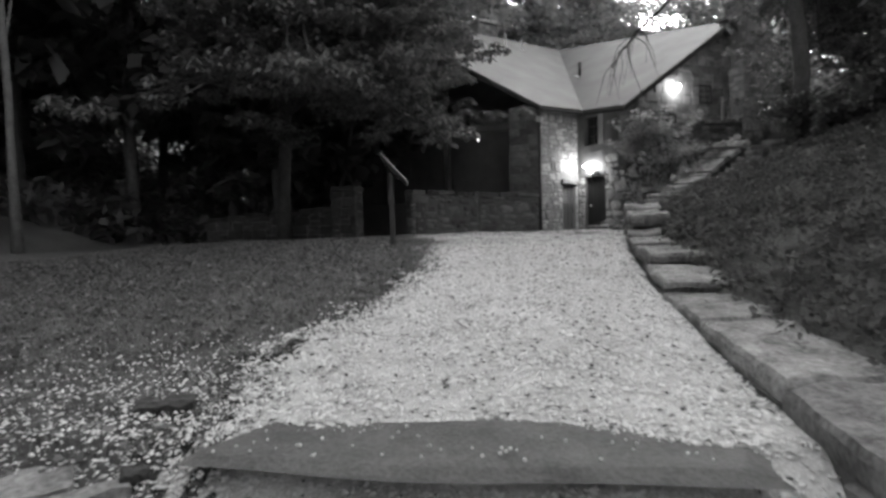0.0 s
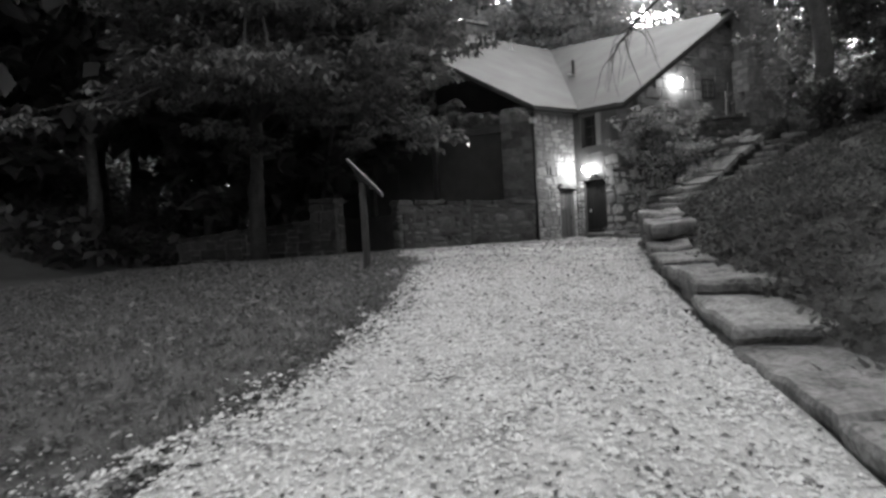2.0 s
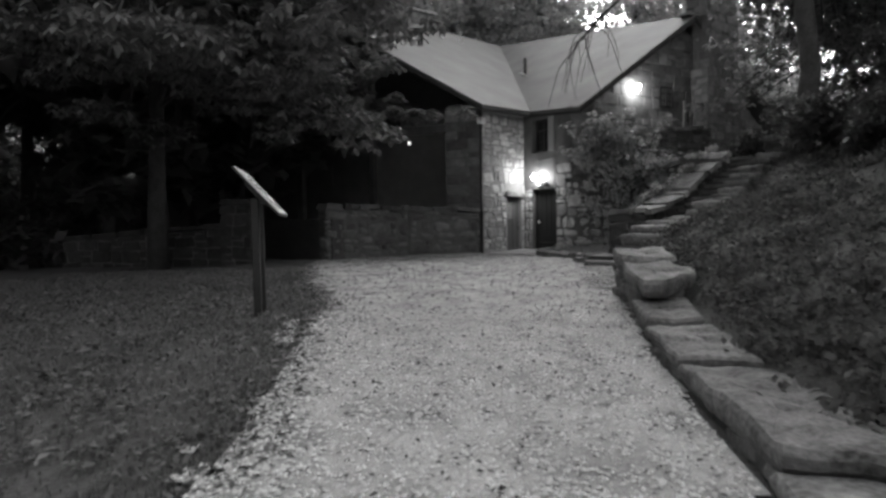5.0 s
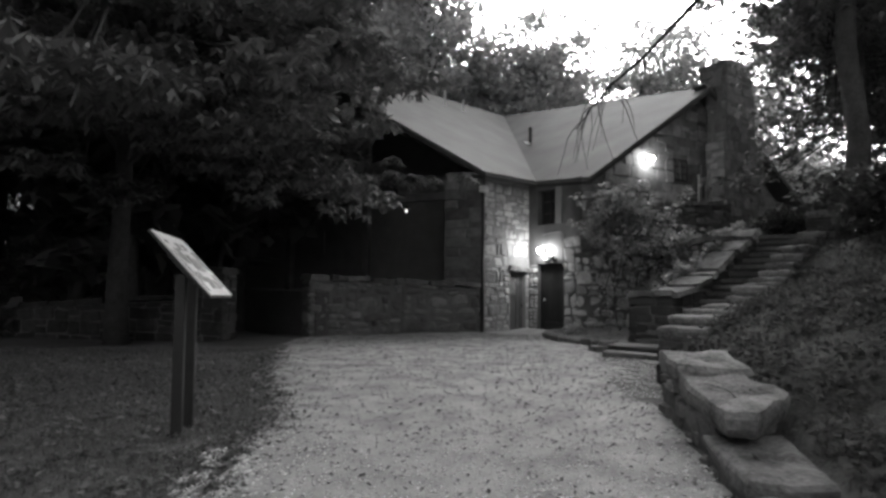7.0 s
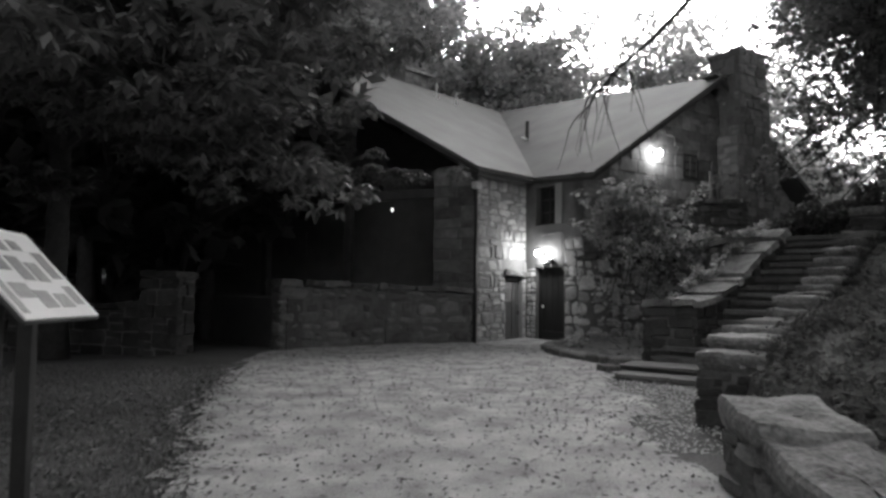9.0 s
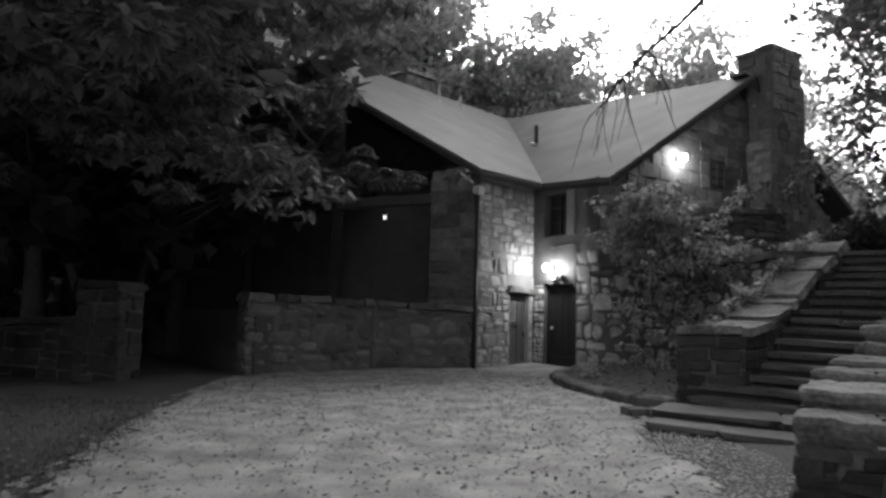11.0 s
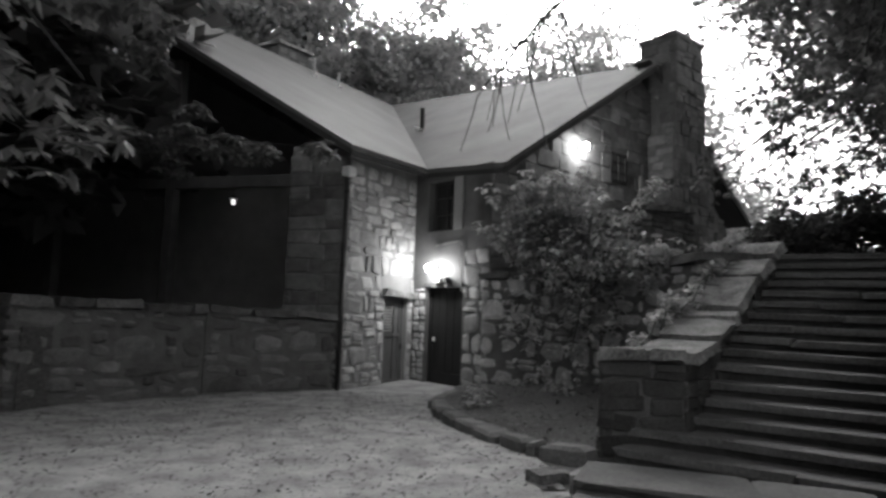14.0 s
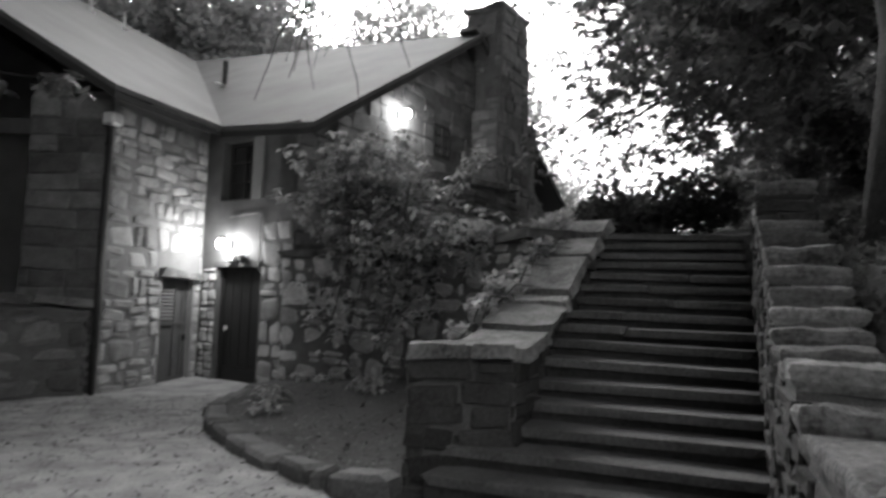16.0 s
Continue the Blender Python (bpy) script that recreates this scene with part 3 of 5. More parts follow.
wall_box(bm, b0, W, WN, D2[0] + 0.07, D2[1] - 0.07, D2[2] + 0.34, D2[3] - 0.07, 0.06)
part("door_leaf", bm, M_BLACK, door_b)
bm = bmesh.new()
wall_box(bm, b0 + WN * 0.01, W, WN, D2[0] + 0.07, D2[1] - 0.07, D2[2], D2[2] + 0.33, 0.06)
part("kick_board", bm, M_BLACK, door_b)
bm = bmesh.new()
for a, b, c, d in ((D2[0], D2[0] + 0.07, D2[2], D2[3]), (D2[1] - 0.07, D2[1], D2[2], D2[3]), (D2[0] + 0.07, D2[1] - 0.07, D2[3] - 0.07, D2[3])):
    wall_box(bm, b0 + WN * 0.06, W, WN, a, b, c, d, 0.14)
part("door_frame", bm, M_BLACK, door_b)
for s in (0.75, 1.0, 1.25):
    bm = bmesh.new()
    wall_box(bm, b0 + WN * 0.012, W, WN, s, s + 0.02, D2[2] + 0.36, D2[3] - 0.1, 0.02)
    part("batten", bm, M_BLACK, door_b)
bm = bmesh.new()
box(bm, basis(b0 + W * 0.66 + UP * 1.62 + WN * 0.05, W, -WN, UP), (0.04, 0.07, 0.09), 0.01)
part("door_handle", bm, M_PALE, door_b, "small pale door handle")
bm = bmesh.new()
wall_box(bm, INNER + WN * 0.03, W, WN, D2[0] - 0.06, D2[1] + 0.02, D2[3], D2[3] + 0.1, 0.1)
part("door_head", bm, M_TIMBER, door_b)


def wall_lamp(o, normal, power, name="wall_lamp"):
    """A bulkhead lamp: back plate, arm, cap and lit globe."""
    lamp = empty(name, "lit round globe lamp on a short wall bracket", "lamp", "wall lamps")
    o, normal = Vector(o), Vector(normal)
    along = normal.cross(UP)
    bm = bmesh.new()
    box(bm, basis(o - normal * 0.2, along, normal, UP), (0.12, 0.03, 0.16), 0.008)
    part("back_plate", bm, M_STEEL, lamp)
    bm = bmesh.new()
    tube(bm, [o - normal * 0.2 + UP * 0.05, o - normal * 0.1 + UP * 0.14, o + UP * 0.13], [0.014, 0.014, 0.012], 6)
    part("arm", bm, M_STEEL, lamp)
    bm = bmesh.new()
    bmesh.ops.create_cone(bm, cap_ends=True, segments=14, radius1=0.085, radius2=0.04, depth=0.05, matrix=Matrix.Translation(o + UP * 0.115))
    part("cap", bm, M_STEEL, lamp)
    bm = bmesh.new()
    bmesh.ops.create_uvsphere(bm, u_segments=14, v_segments=8, radius=0.1, matrix=Matrix.Translation(o))
    globe = part("globe", bm, M_GLOW, lamp, "glowing frosted globe", True)
    globe.visible_shadow = False
    light = new("lamp_light", bpy.data.lights.new("lamp_light", "POINT"))
    light.data.energy, light.data.shadow_soft_size = power, 0.1
    light.location = o
    return lamp


wall_lamp(INNER + W * 0.84 + WN * 0.24 + UP * 3.2, WN, LAMP_LOW)
wall_lamp(OUTER + GABLE * 2.87 + GN * 0.24 + UP * 6.25, GN, LAMP_HIGH)
# lit fitting under the lower lamp
fitting = empty("door_sensor", "small white junction box and sensor above the dark door", "fixture")
for s, c in ((0.95, M_PALE), (1.2, M_TIMBER)):
    bm = bmesh.new()
    box(bm, basis(INNER + W * s + WN * 0.06 + UP * 2.94, W, -WN, UP), (0.2 if s < 1 else 0.12, 0.12, 0.12), 0.02)
    part("housing", bm, c, fitting)
conduit = empty("conduit", "thin metal conduit bent over the door", "pipe")
bm = bmesh.new()
c0 = INNER + WN * 0.03
tube(bm, [c0 + W * 0.8 + UP * 3.72, c0 + W * 1.55 + UP * 3.78, c0 + W * 1.63 + UP * 3.72, c0 + W * 1.65 + UP * 3.4, c0 + W * 1.66 + UP * 2.7], [0.014] * 5, 6)
part("pipe", bm, M_CAP, conduit)
# downpipe with its hopper at the corner
downpipe = empty("downpipe", "dark downpipe with a pale hopper at the house corner", "pipe")
p0 = CORNER + LN * 0.07 + LEFT * 0.02
bm = bmesh.new()
tube(bm, [p0 + UP * 0.4, p0 + UP * 2.0, p0 + UP * 4.9], [0.045] * 3, 10)
part("pipe", bm, M_STEEL, downpipe, smooth=True)
bm = bmesh.new()
box(bm, basis(p0 + UP * 5.02 + U * 0.05, U, -UN, UP), (0.26, 0.22, 0.2), 0.03)
part("hopper", bm, M_PALE, downpipe, "white metal hopper")
for z in (1.4, 3.1, 4.6):
    bm = bmesh.new()
    bmesh.ops.create_cone(bm, cap_ends=True, segments=10, radius1=0.06, radius2=0.06, depth=0.05, matrix=Matrix.Translation(p0 + UP * z))
    part("bracket", bm, M_STEEL, downpipe)

# chimney on the gable
chimney = new("chimney")
chimney.parent = house
CH0 = OUTER + GABLE * 6.05 + GN * 0.75
bm = bmesh.new()
wall_box(bm, CH0, GABLE, GN, 0, 2.3, 3.0, 7.2, 1.1)
wall_box(bm, CH0, GABLE, GN, 0.12, 1.8, 7.2, 9.0, 1.1)
wall_box(bm, CH0, GABLE, GN, 0.2, 1.6, 9.0, 9.95, 1.1)
part("chimney_shaft", bm, M_MORTAR, chimney)
shaft = chimney.children[0]
face_stones(shaft, FLAT_STONES, CH0, GABLE, GN, 2.3, lambda s: 3.4, lambda s: 7.2, (0.2, 0.4), (0.3, 0.7), seed=21, proud=0.02, joint=0.007, wander=0.012)
face_stones(shaft, FLAT_STONES, CH0 + GABLE * 0.15, GABLE, GN, 1.52, lambda s: 7.2, lambda s: 9.85, (0.18, 0.36), (0.3, 0.65), seed=22, proud=0.02, joint=0.007, wander=0.012)
face_stones(shaft, FLAT_STONES, CH0 - GN * 1.05, GN, -GABLE, 1.05, lambda s: 3.4, lambda s: 7.2, (0.2, 0.4), (0.3, 0.6), seed=23, proud=0.02, joint=0.007, wander=0.012)
face_stones(shaft, FLAT_STONES, CH0 + GABLE * 0.14 - GN * 1.05, GN, -GABLE, 1.05, lambda s: 7.2, lambda s: 9.8, (0.2, 0.36), (0.3, 0.6), seed=24, proud=0.02, joint=0.007, wander=0.012)
piece(CAP_STONES, random.Random(3), basis(CH0 + GABLE * 0.9 - GN * 0.55 + UP * 9.97, GABLE, -GN, UP), (1.55, 1.25, 0.16), chimney, "cap_slab")
piece(CAP_STONES, random.Random(4), basis(RIDGE_R + GN * -0.3 + UP * 0.06 + GABLE * 0.1, GABLE, -GN, UP), (0.8, 0.5, 0.1), chimney, "flashing")
# second chimney behind the left ridge
chimney_b = new("chimney")
chimney_b.parent = house
CB = Vector((-2.9, 33.4, 0))
bm = bmesh.new()
wall_box(bm, CB, U, UN, 0, 1.7, 8, 12.6, 1.0)
part("chimney_shaft", bm, M_MORTAR, chimney_b)
face_stones(chimney_b.children[0], STONES, CB, U, UN, 1.7, lambda s: 9.6, lambda s: 12.5, (0.2, 0.36), (0.3, 0.6), seed=25)
piece(CAP_STONES, random.Random(6), basis(CB + U * 0.85 - UN * 0.5 + UP * 12.65, U, -UN, UP), (2.0, 1.3, 0.16), chimney_b, "cap_slab")
# pipes through the roof
for x, y, z, h, r, m in ((2.47, 28.2, 7.9, 0.75, 0.07, M_STEEL), (-1.23, 30.67, 10.25, 0.75, 0.04, M_PALE), (-0.4, 31.47, 10.2, 0.6, 0.04, M_PALE)):
    vent = new("vent_pipe")
    vent.parent = house
    bm = bmesh.new()
    tube(bm, [(x, y, z), (x, y, z + h)], [r, r], 10)
    part("pipe", bm, m, vent)
    bm = bmesh.new()
    box(bm, pose(x, y, z + 0.08, 22, 0, 30), (r * 5, r * 5, 0.03))
    part("flashing", bm, M_PALE, vent)


# ---- garden walls and steps ----
def capped_wall(name, label, line, low, tops, width, course, run, cap_len, meshes, seed, cap_h=0.12, side=1, overhang=0.05, foot=None, caps=CAP_STONES, wander=0.02):
    """A rubble wall along plan points: core, face stones on one side, ends, flat capstones. tops: height by plan point."""
    rnd = random.Random(seed)
    thing = tagged(new(name), label, "wall", kind="structure")
    for k, (a, b) in enumerate(zip(line, line[1:])):
        a3, b3 = Vector((*a, 0)), Vector((*b, 0))
        d = (b3 - a3).normalized()
        nrm = Vector((-d.y, d.x, 0)) * side
        ln = (b3 - a3).length
        za, zb = tops[k], tops[k + 1]

        def top_at(s, za=za, zb=zb, ln=ln):
            return za + (zb - za) * min(max(s / ln, 0), 1) - cap_h

        core = bmesh.new()
        cells = max(1, int(ln / 0.5))
        rings = []
        for c in range(cells + 1):
            p = a3 + d * min(max(ln * c / cells, 0.07 if k == 0 else 0), ln - (0.07 if k == len(line) - 2 else 0))
            t = top_at(ln * c / cells) - 0.01
            rings.append([core.verts.new(p - nrm * o + UP * h) for o, h in ((0.05, low - 0.3), (0.05, t), (width - 0.05, t), (width - 0.05, low - 0.3))])
        for r, q in zip(rings, rings[1:]):
            for i in range(4):
                core.faces.new((r[i], r[(i + 1) % 4], q[(i + 1) % 4], q[i]))
        core.faces.new(rings[0])
        core.faces.new(rings[-1][::-1])
        part("core", core, M_MORTAR, thing)
        face_stones(thing, meshes, a3, d, nrm, ln, lambda s, a3=a3, d=d: foot if foot is not None else height((a3 + d * s).x + nrm.x * 0.1, (a3 + d * s).y + nrm.y * 0.1) - 0.1, top_at, course, run, 0.2, 0.0, seed=seed + k, wander=wander)
        if k == 0:
            face_stones(thing, meshes, a3 - nrm * (width - 0.06), nrm, -d, width - 0.06, lambda s, p=a3: height(p.x, p.y) - 0.15, lambda s: top_at(0), course, run, 0.16, -0.01, seed=seed + 70)
        if k == len(line) - 2:
            face_stones(thing, meshes, b3 - nrm * (width - 0.06), nrm, d, width - 0.06, lambda s, p=b3: height(p.x, p.y) - 0.15, lambda s: top_at(ln), course, run, 0.16, -0.01, seed=seed + 71)
        s = 0.0
        while s < ln - 0.1:
            w = min(rnd.uniform(*cap_len), ln - s)
            if ln - s - w < 0.25:
                w = ln - s
            o = a3 + d * (s + w / 2) - nrm * (width / 2 - overhang / 2) + UP * (top_at(s + w / 2) + cap_h / 2 + rnd.uniform(-0.02, 0.03))
            tilt = Matrix.Rotation(-math.atan2(zb - za, ln), 4, "Y")
            piece(caps, rnd, basis(o, d, nrm, UP) @ tilt, (w - 0.02, width + overhang + rnd.uniform(-0.04, 0.08), cap_h * rnd.uniform(0.85, 1.3)), thing, "capstone", 0.6)
            s += w
    return thing


def rough_slab(outline, top, thick, seed, lean=(0.0, 0.0)):
    """A thick broken slab over a plan outline: ragged rim, chipped upper edge, uneven top that leans by lean."""
    rnd = random.Random(seed)
    off = Vector((rnd.uniform(0, 90), rnd.uniform(0, 90), 0))
    pts = []
    for a, b in zip(outline, outline[1:] + outline[:1]):
        a, b = Vector((*a, 0)), Vector((*b, 0))
        n = max(2, int((b - a).length / 0.09))
        pts += [a.lerp(b, k / n) for k in range(n)]
    mid = sum((Vector((*p, 0)) for p in outline), Vector()) / len(outline)
    bm = bmesh.new()
    rings = []
    for scale, drop, rough in ((0.9, thick, 0.03), (0.985, thick * 0.6, 0.035), (1.0, thick * 0.22, 0.03), (0.95, 0.0, 0.02), (0.6, -0.01, 0.0), (0.25, -0.005, 0.0)):
        ring = []
        for p in pts:
            q = mid + (p - mid) * scale
            n1 = noise.noise_vector(p * 3.1 + off + Vector((0, 0, drop * 4)))
            n2 = noise.noise_vector(q * 9.0 + off)
            z = top - drop + lean[0] * (q.x - mid.x) + lean[1] * (q.y - mid.y)
            z += (n1.z * 0.025 + n2.z * 0.016) * (1 if drop < thick * 0.5 else 0.6)
            ring.append(bm.verts.new((q.x + n1.x * rough + n2.x * rough * 0.6, q.y + n1.y * rough + n2.y * rough * 0.6, z)))
        rings.append(ring)
    for r, q in zip(rings, rings[1:]):
        for k in range(len(pts)):
            h = (k + 1) % len(pts)
            bm.faces.new((r[k], r[h], q[h], q[k]))
    bm.faces.new(rings[0][::-1])
    bm.faces.new(rings[-1])
    return bm


def wall_stage(thing, left0, left1, right1, right0, top, thick, seed, foot, slab=None, lean=(0.0, 0.0), mat=None, course=(0.09, 0.2), meshes=None):
    """One stage of a stepped wall: core, courses on the path side and on the near end, and the slab that caps it."""
    meshes = meshes or STONES
    quad = [left0, left1, right1, right0]
    mid = Vector((sum(p[0] for p in quad) / 4, sum(p[1] for p in quad) / 4, 0))
    bm = bmesh.new()
    low, high = [], []
    for p in quad:
        q = mid + (Vector((*p, 0)) - mid) * 0.88
        low.append(bm.verts.new((q.x, q.y, foot - 0.3)))
        high.append(bm.verts.new((q.x, q.y, top - thick * 0.8)))
    bm.faces.new(high)
    bm.faces.new(low[::-1])
    for k in range(4):
        bm.faces.new((low[k], low[(k + 1) % 4], high[(k + 1) % 4], high[k]))
    part("core", bm, M_MORTAR, thing)
    for k, (a, b) in enumerate(((left0, left1), (right0, left0))):
        a3, b3 = Vector((*a, 0)), Vector((*b, 0))
        d = (b3 - a3).normalized()
        nrm = Vector((-d.y, d.x, 0))
        face_stones(thing, meshes, a3, d, nrm, (b3 - a3).length, lambda s: foot - 0.12, lambda s: top - thick * 0.9, course, (0.2, 0.55), 0.2, 0.0, seed=seed + k, joint=0.012)
    part("capstone", rough_slab(slab or quad, top, thick, seed, lean), mat or M_CAP, thing)


# low wall beside the path, stepping up in single slabs
path_wall = tagged(new("path_wall"), "low dry stone wall of rough flat slabs stepping up beside the path", "wall", kind="structure")
wall_stage(path_wall, (1.6, -5.6), (1.55, -4.2), (2.1, -4.2), (2.15, -5.6), 0.36, 0.14, 301, 0.0, lean=(0, 0.04))
wall_stage(path_wall, (1.55, -4.2), (1.5, -2.8), (2.08, -2.7), (2.1, -4.2), 0.46, 0.15, 303, 0.05, lean=(0, 0.05))
wall_stage(path_wall, (1.5, -2.8), (1.46, -1.45), (2.0, -1.3), (2.08, -2.7), 0.55, 0.16, 305, 0.2, lean=(0, 0.05))
wall_stage(path_wall, (1.46, -1.45), (1.42, -0.1), (1.98, 0.0), (2.0, -1.3), 0.63, 0.15, 307, 0.38, lean=(0, 0.03))
wall_stage(path_wall, (1.42, -0.1), (1.43, 1.18), (2.0, 1.15), (1.98, 0.0), 0.67, 0.13, 309, 0.5, lean=(0.02, 0.01))
wall_stage(path_wall, (1.45, 1.2), (1.48, 2.4), (2.05, 2.3), (2.02, 1.18), 0.79, 0.12, 311, 0.6, lean=(0.02, 0.03))
wall_stage(path_wall, (1.52, 2.36), (1.55, 3.85), (2.1, 3.7), (2.08, 2.16), 0.93, 0.14, 313, 0.66, lean=(0.0, 0.01))
wall_stage(path_wall, (1.57, 3.9), (1.63, 4.95), (2.12, 4.85), (2.06, 3.72), 0.985, 0.1, 315, 0.72, lean=(0.03, 0.02))
wall_stage(path_wall, (1.65, 4.98), (1.76, 6.0), (2.26, 5.9), (2.1, 4.92), 1.06, 0.12, 317, 0.76, lean=(0.04, 0.03))
wall_stage(path_wall, (1.82, 5.95), (1.87, 6.85), (2.34, 6.75), (2.3, 6.05), 1.31, 0.16, 319, 0.8, lean=(0.0, 0.07),
           slab=[(1.78, 5.6), (1.84, 6.86), (2.38, 6.78), (2.47, 6.2), (2.1, 5.72), (1.95, 5.55)])
wall_stage(path_wall, (1.84, 6.8), (1.9, 7.5), (2.5, 7.5), (2.42, 6.74), 1.45, 0.17, 321, 0.82, lean=(0.0, 0.08))
capped_wall("terrace_wall", "rough stone terrace wall before the dark gable", [(-4.0, 17.75), (-3.2, 18.6), (-1.85, 20.05), (0.42, 21.15)], 0.3, [2.3, 2.26, 2.24, 2.1], 0.5, (0.12, 0.46), (0.2, 0.95), (0.4, 1.0), BOULDERS, 41, 0.13, side=-1, caps=DARK_SLABS, wander=0.05)
capped_wall("yard_wall", "low rubble wall at the far side of the lawn", [(-13.0, 18.4), (-9.0, 17.2), (-6.4, 16.4)], 0.2, [1.4, 1.65, 1.8], 0.5, (0.2, 0.36), (0.35, 0.8), (0.5, 1.0), SHADED_STONES, 45, 0.13, side=-1, caps=SHADED_SLABS)
capped_wall("yard_pier", "square rubble gate pier at the end of the yard wall", [(-6.4, 16.1), (-5.5, 15.95)], 0.2, [2.42, 2.42], 0.7, (0.2, 0.36), (0.3, 0.6), (0.8, 0.9), SHADED_STONES, 47, 0.13, side=-1, caps=SHADED_SLABS)
capped_wall("parapet_wall", "pale stone parapet along the upper terrace before the gable", [(5.4, 19.58), (8.05, 21.44)], 3.0, [4.43, 4.7], 0.45, (0.1, 0.22), (0.3, 0.8), (0.6, 1.2), STONES, 49, 0.12, side=-1, wander=0.03)

capped_wall("retaining_wall", "dark rough retaining wall behind the planting bed", [(3.2, 21.05), (4.2, 20.2), (4.86, 19.2), (5.28, 18.0), (5.55, 16.6)], 0.4, [3.05, 3.1, 3.1, 3.15, 3.2], 0.75, (0.2, 0.44), (0.25, 0.7), (0.5, 0.9), RUBBLE, 61, 0.12, side=-1, foot=0.55, caps=DARK_SLABS)

# terrace floor behind its wall
bm = bmesh.new()
vs = [(-3.85, 17.9), (-3.2, 18.8), (-1.7, 20.4), (0.35, 21.4), (2.2, 25.2), (-11, 30), (-9.5, 24.5), (-6.2, 20.5)]
top = [bm.verts.new((x, y, 1.85)) for x, y in vs]
low = [bm.verts.new((x, y, 0.2)) for x, y in vs]
bm.faces.new(top)
for i in range(len(vs)):
    bm.faces.new((top[i], low[i], low[(i + 1) % len(vs)], top[(i + 1) % len(vs)]))
tagged(finish(bm, "terrace_floor", M_SOIL), "dark earth terrace behind the stone wall", "terrace", kind="structure")

# stone stair
AX, TR = Vector((0.71, 0.704, 0)), Vector((0.74, -0.673, 0))
stair = tagged(new("stair_1"), "broad worn stone stair climbing beside the house", "stair", kind="structure")
STEP_MESHES = stone_set(6, M_STEP, 0.03, 0.05)
LOW_STEPS = stone_set(8, M_STEP, 0.06, 0.06)
rnd = random.Random(8)
RISE, GO = 0.15, 0.32


def step_slab(left, right, z, deep, parts, rise=RISE, meshes=STEP_MESHES):
    d = (right - left).normalized()
    ln = (right - left).length
    cuts = [0] + sorted(rnd.uniform(0.3, 0.7) for _ in range(parts - 1)) + [1]
    for a, b in zip(cuts, cuts[1:]):
        o = left + d * ln * (a + b) / 2 + Vector((-d.y, d.x, 0)) * deep / 2
        o.z = z - rise * 0.28 + rnd.uniform(-0.01, 0.01)
        piece(meshes, rnd, basis(o, d, Vector((-d.y, d.x, 0)), UP) @ pose(0, 0, 0, rnd.uniform(-1, 1), 0, rnd.uniform(-0.5, 0.5)), (ln * (b - a) + 0.02, deep, rise * 0.55), stair, "step", 0.15)
    back = Vector((-d.y, d.x, 0))
    # riser in the darker tone that holds the shade below each tread
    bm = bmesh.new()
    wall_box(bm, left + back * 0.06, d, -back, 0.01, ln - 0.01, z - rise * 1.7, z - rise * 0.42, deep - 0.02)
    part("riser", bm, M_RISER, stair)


step_slab(Vector((2.36, 12.7, 0)), Vector((4.1, 11.75, 0)), 0.93, 0.6, 2, 0.13, LOW_STEPS)
step_slab(Vector((2.55, 13.15, 0)), Vector((4.5, 12.1, 0)), 1.02, 0.8, 2, 0.14, LOW_STEPS)
for i in range(0, 16):
    r = Vector((5.15, 12.95, 0)) + AX * GO * (i - 1)
    wide = 1.95 if i > 1 else 2.35
    step_slab(r - TR * wide + TR * 0.15, r + TR * 0.15, 0.9 + RISE * (i + 1), 0.46, rnd.choice((1, 2, 2)))
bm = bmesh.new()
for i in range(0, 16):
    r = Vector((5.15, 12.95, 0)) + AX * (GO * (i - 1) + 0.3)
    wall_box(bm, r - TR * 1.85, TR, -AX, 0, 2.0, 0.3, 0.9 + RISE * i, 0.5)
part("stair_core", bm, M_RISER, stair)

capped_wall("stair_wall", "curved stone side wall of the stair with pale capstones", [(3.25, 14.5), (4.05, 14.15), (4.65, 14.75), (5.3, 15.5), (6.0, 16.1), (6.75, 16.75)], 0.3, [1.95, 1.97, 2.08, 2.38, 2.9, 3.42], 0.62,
            (0.16, 0.3), (0.3, 0.7), (0.42, 0.75), SHADED_STONES, 51, 0.1, side=-1, overhang=0.1)
# wall on the bank side of the stair: flat slabs stepping up from a broad rounded foot
bank_wall = tagged(new("stair_wall"), "rough wall of stacked flat stones stepping up beside the stair", "wall", kind="structure")
FACE = [(2.38, 9.34), (3.08, 10.52), (4.1, 11.76), (4.83, 12.51), (5.66, 13.29), (6.58, 14.17), (8.1, 15.6)]


def face_at(s):
    """The place at a distance along the wall's face, and the way to the bank."""
    for a, b in zip(FACE, FACE[1:]):
        a, b = Vector(a), Vector(b)
        ln = (b - a).length
        if s <= ln or b == Vector(FACE[-1]):
            d = (b - a) / ln
            return a + d * s, Vector((d.y, -d.x))
        s -= ln


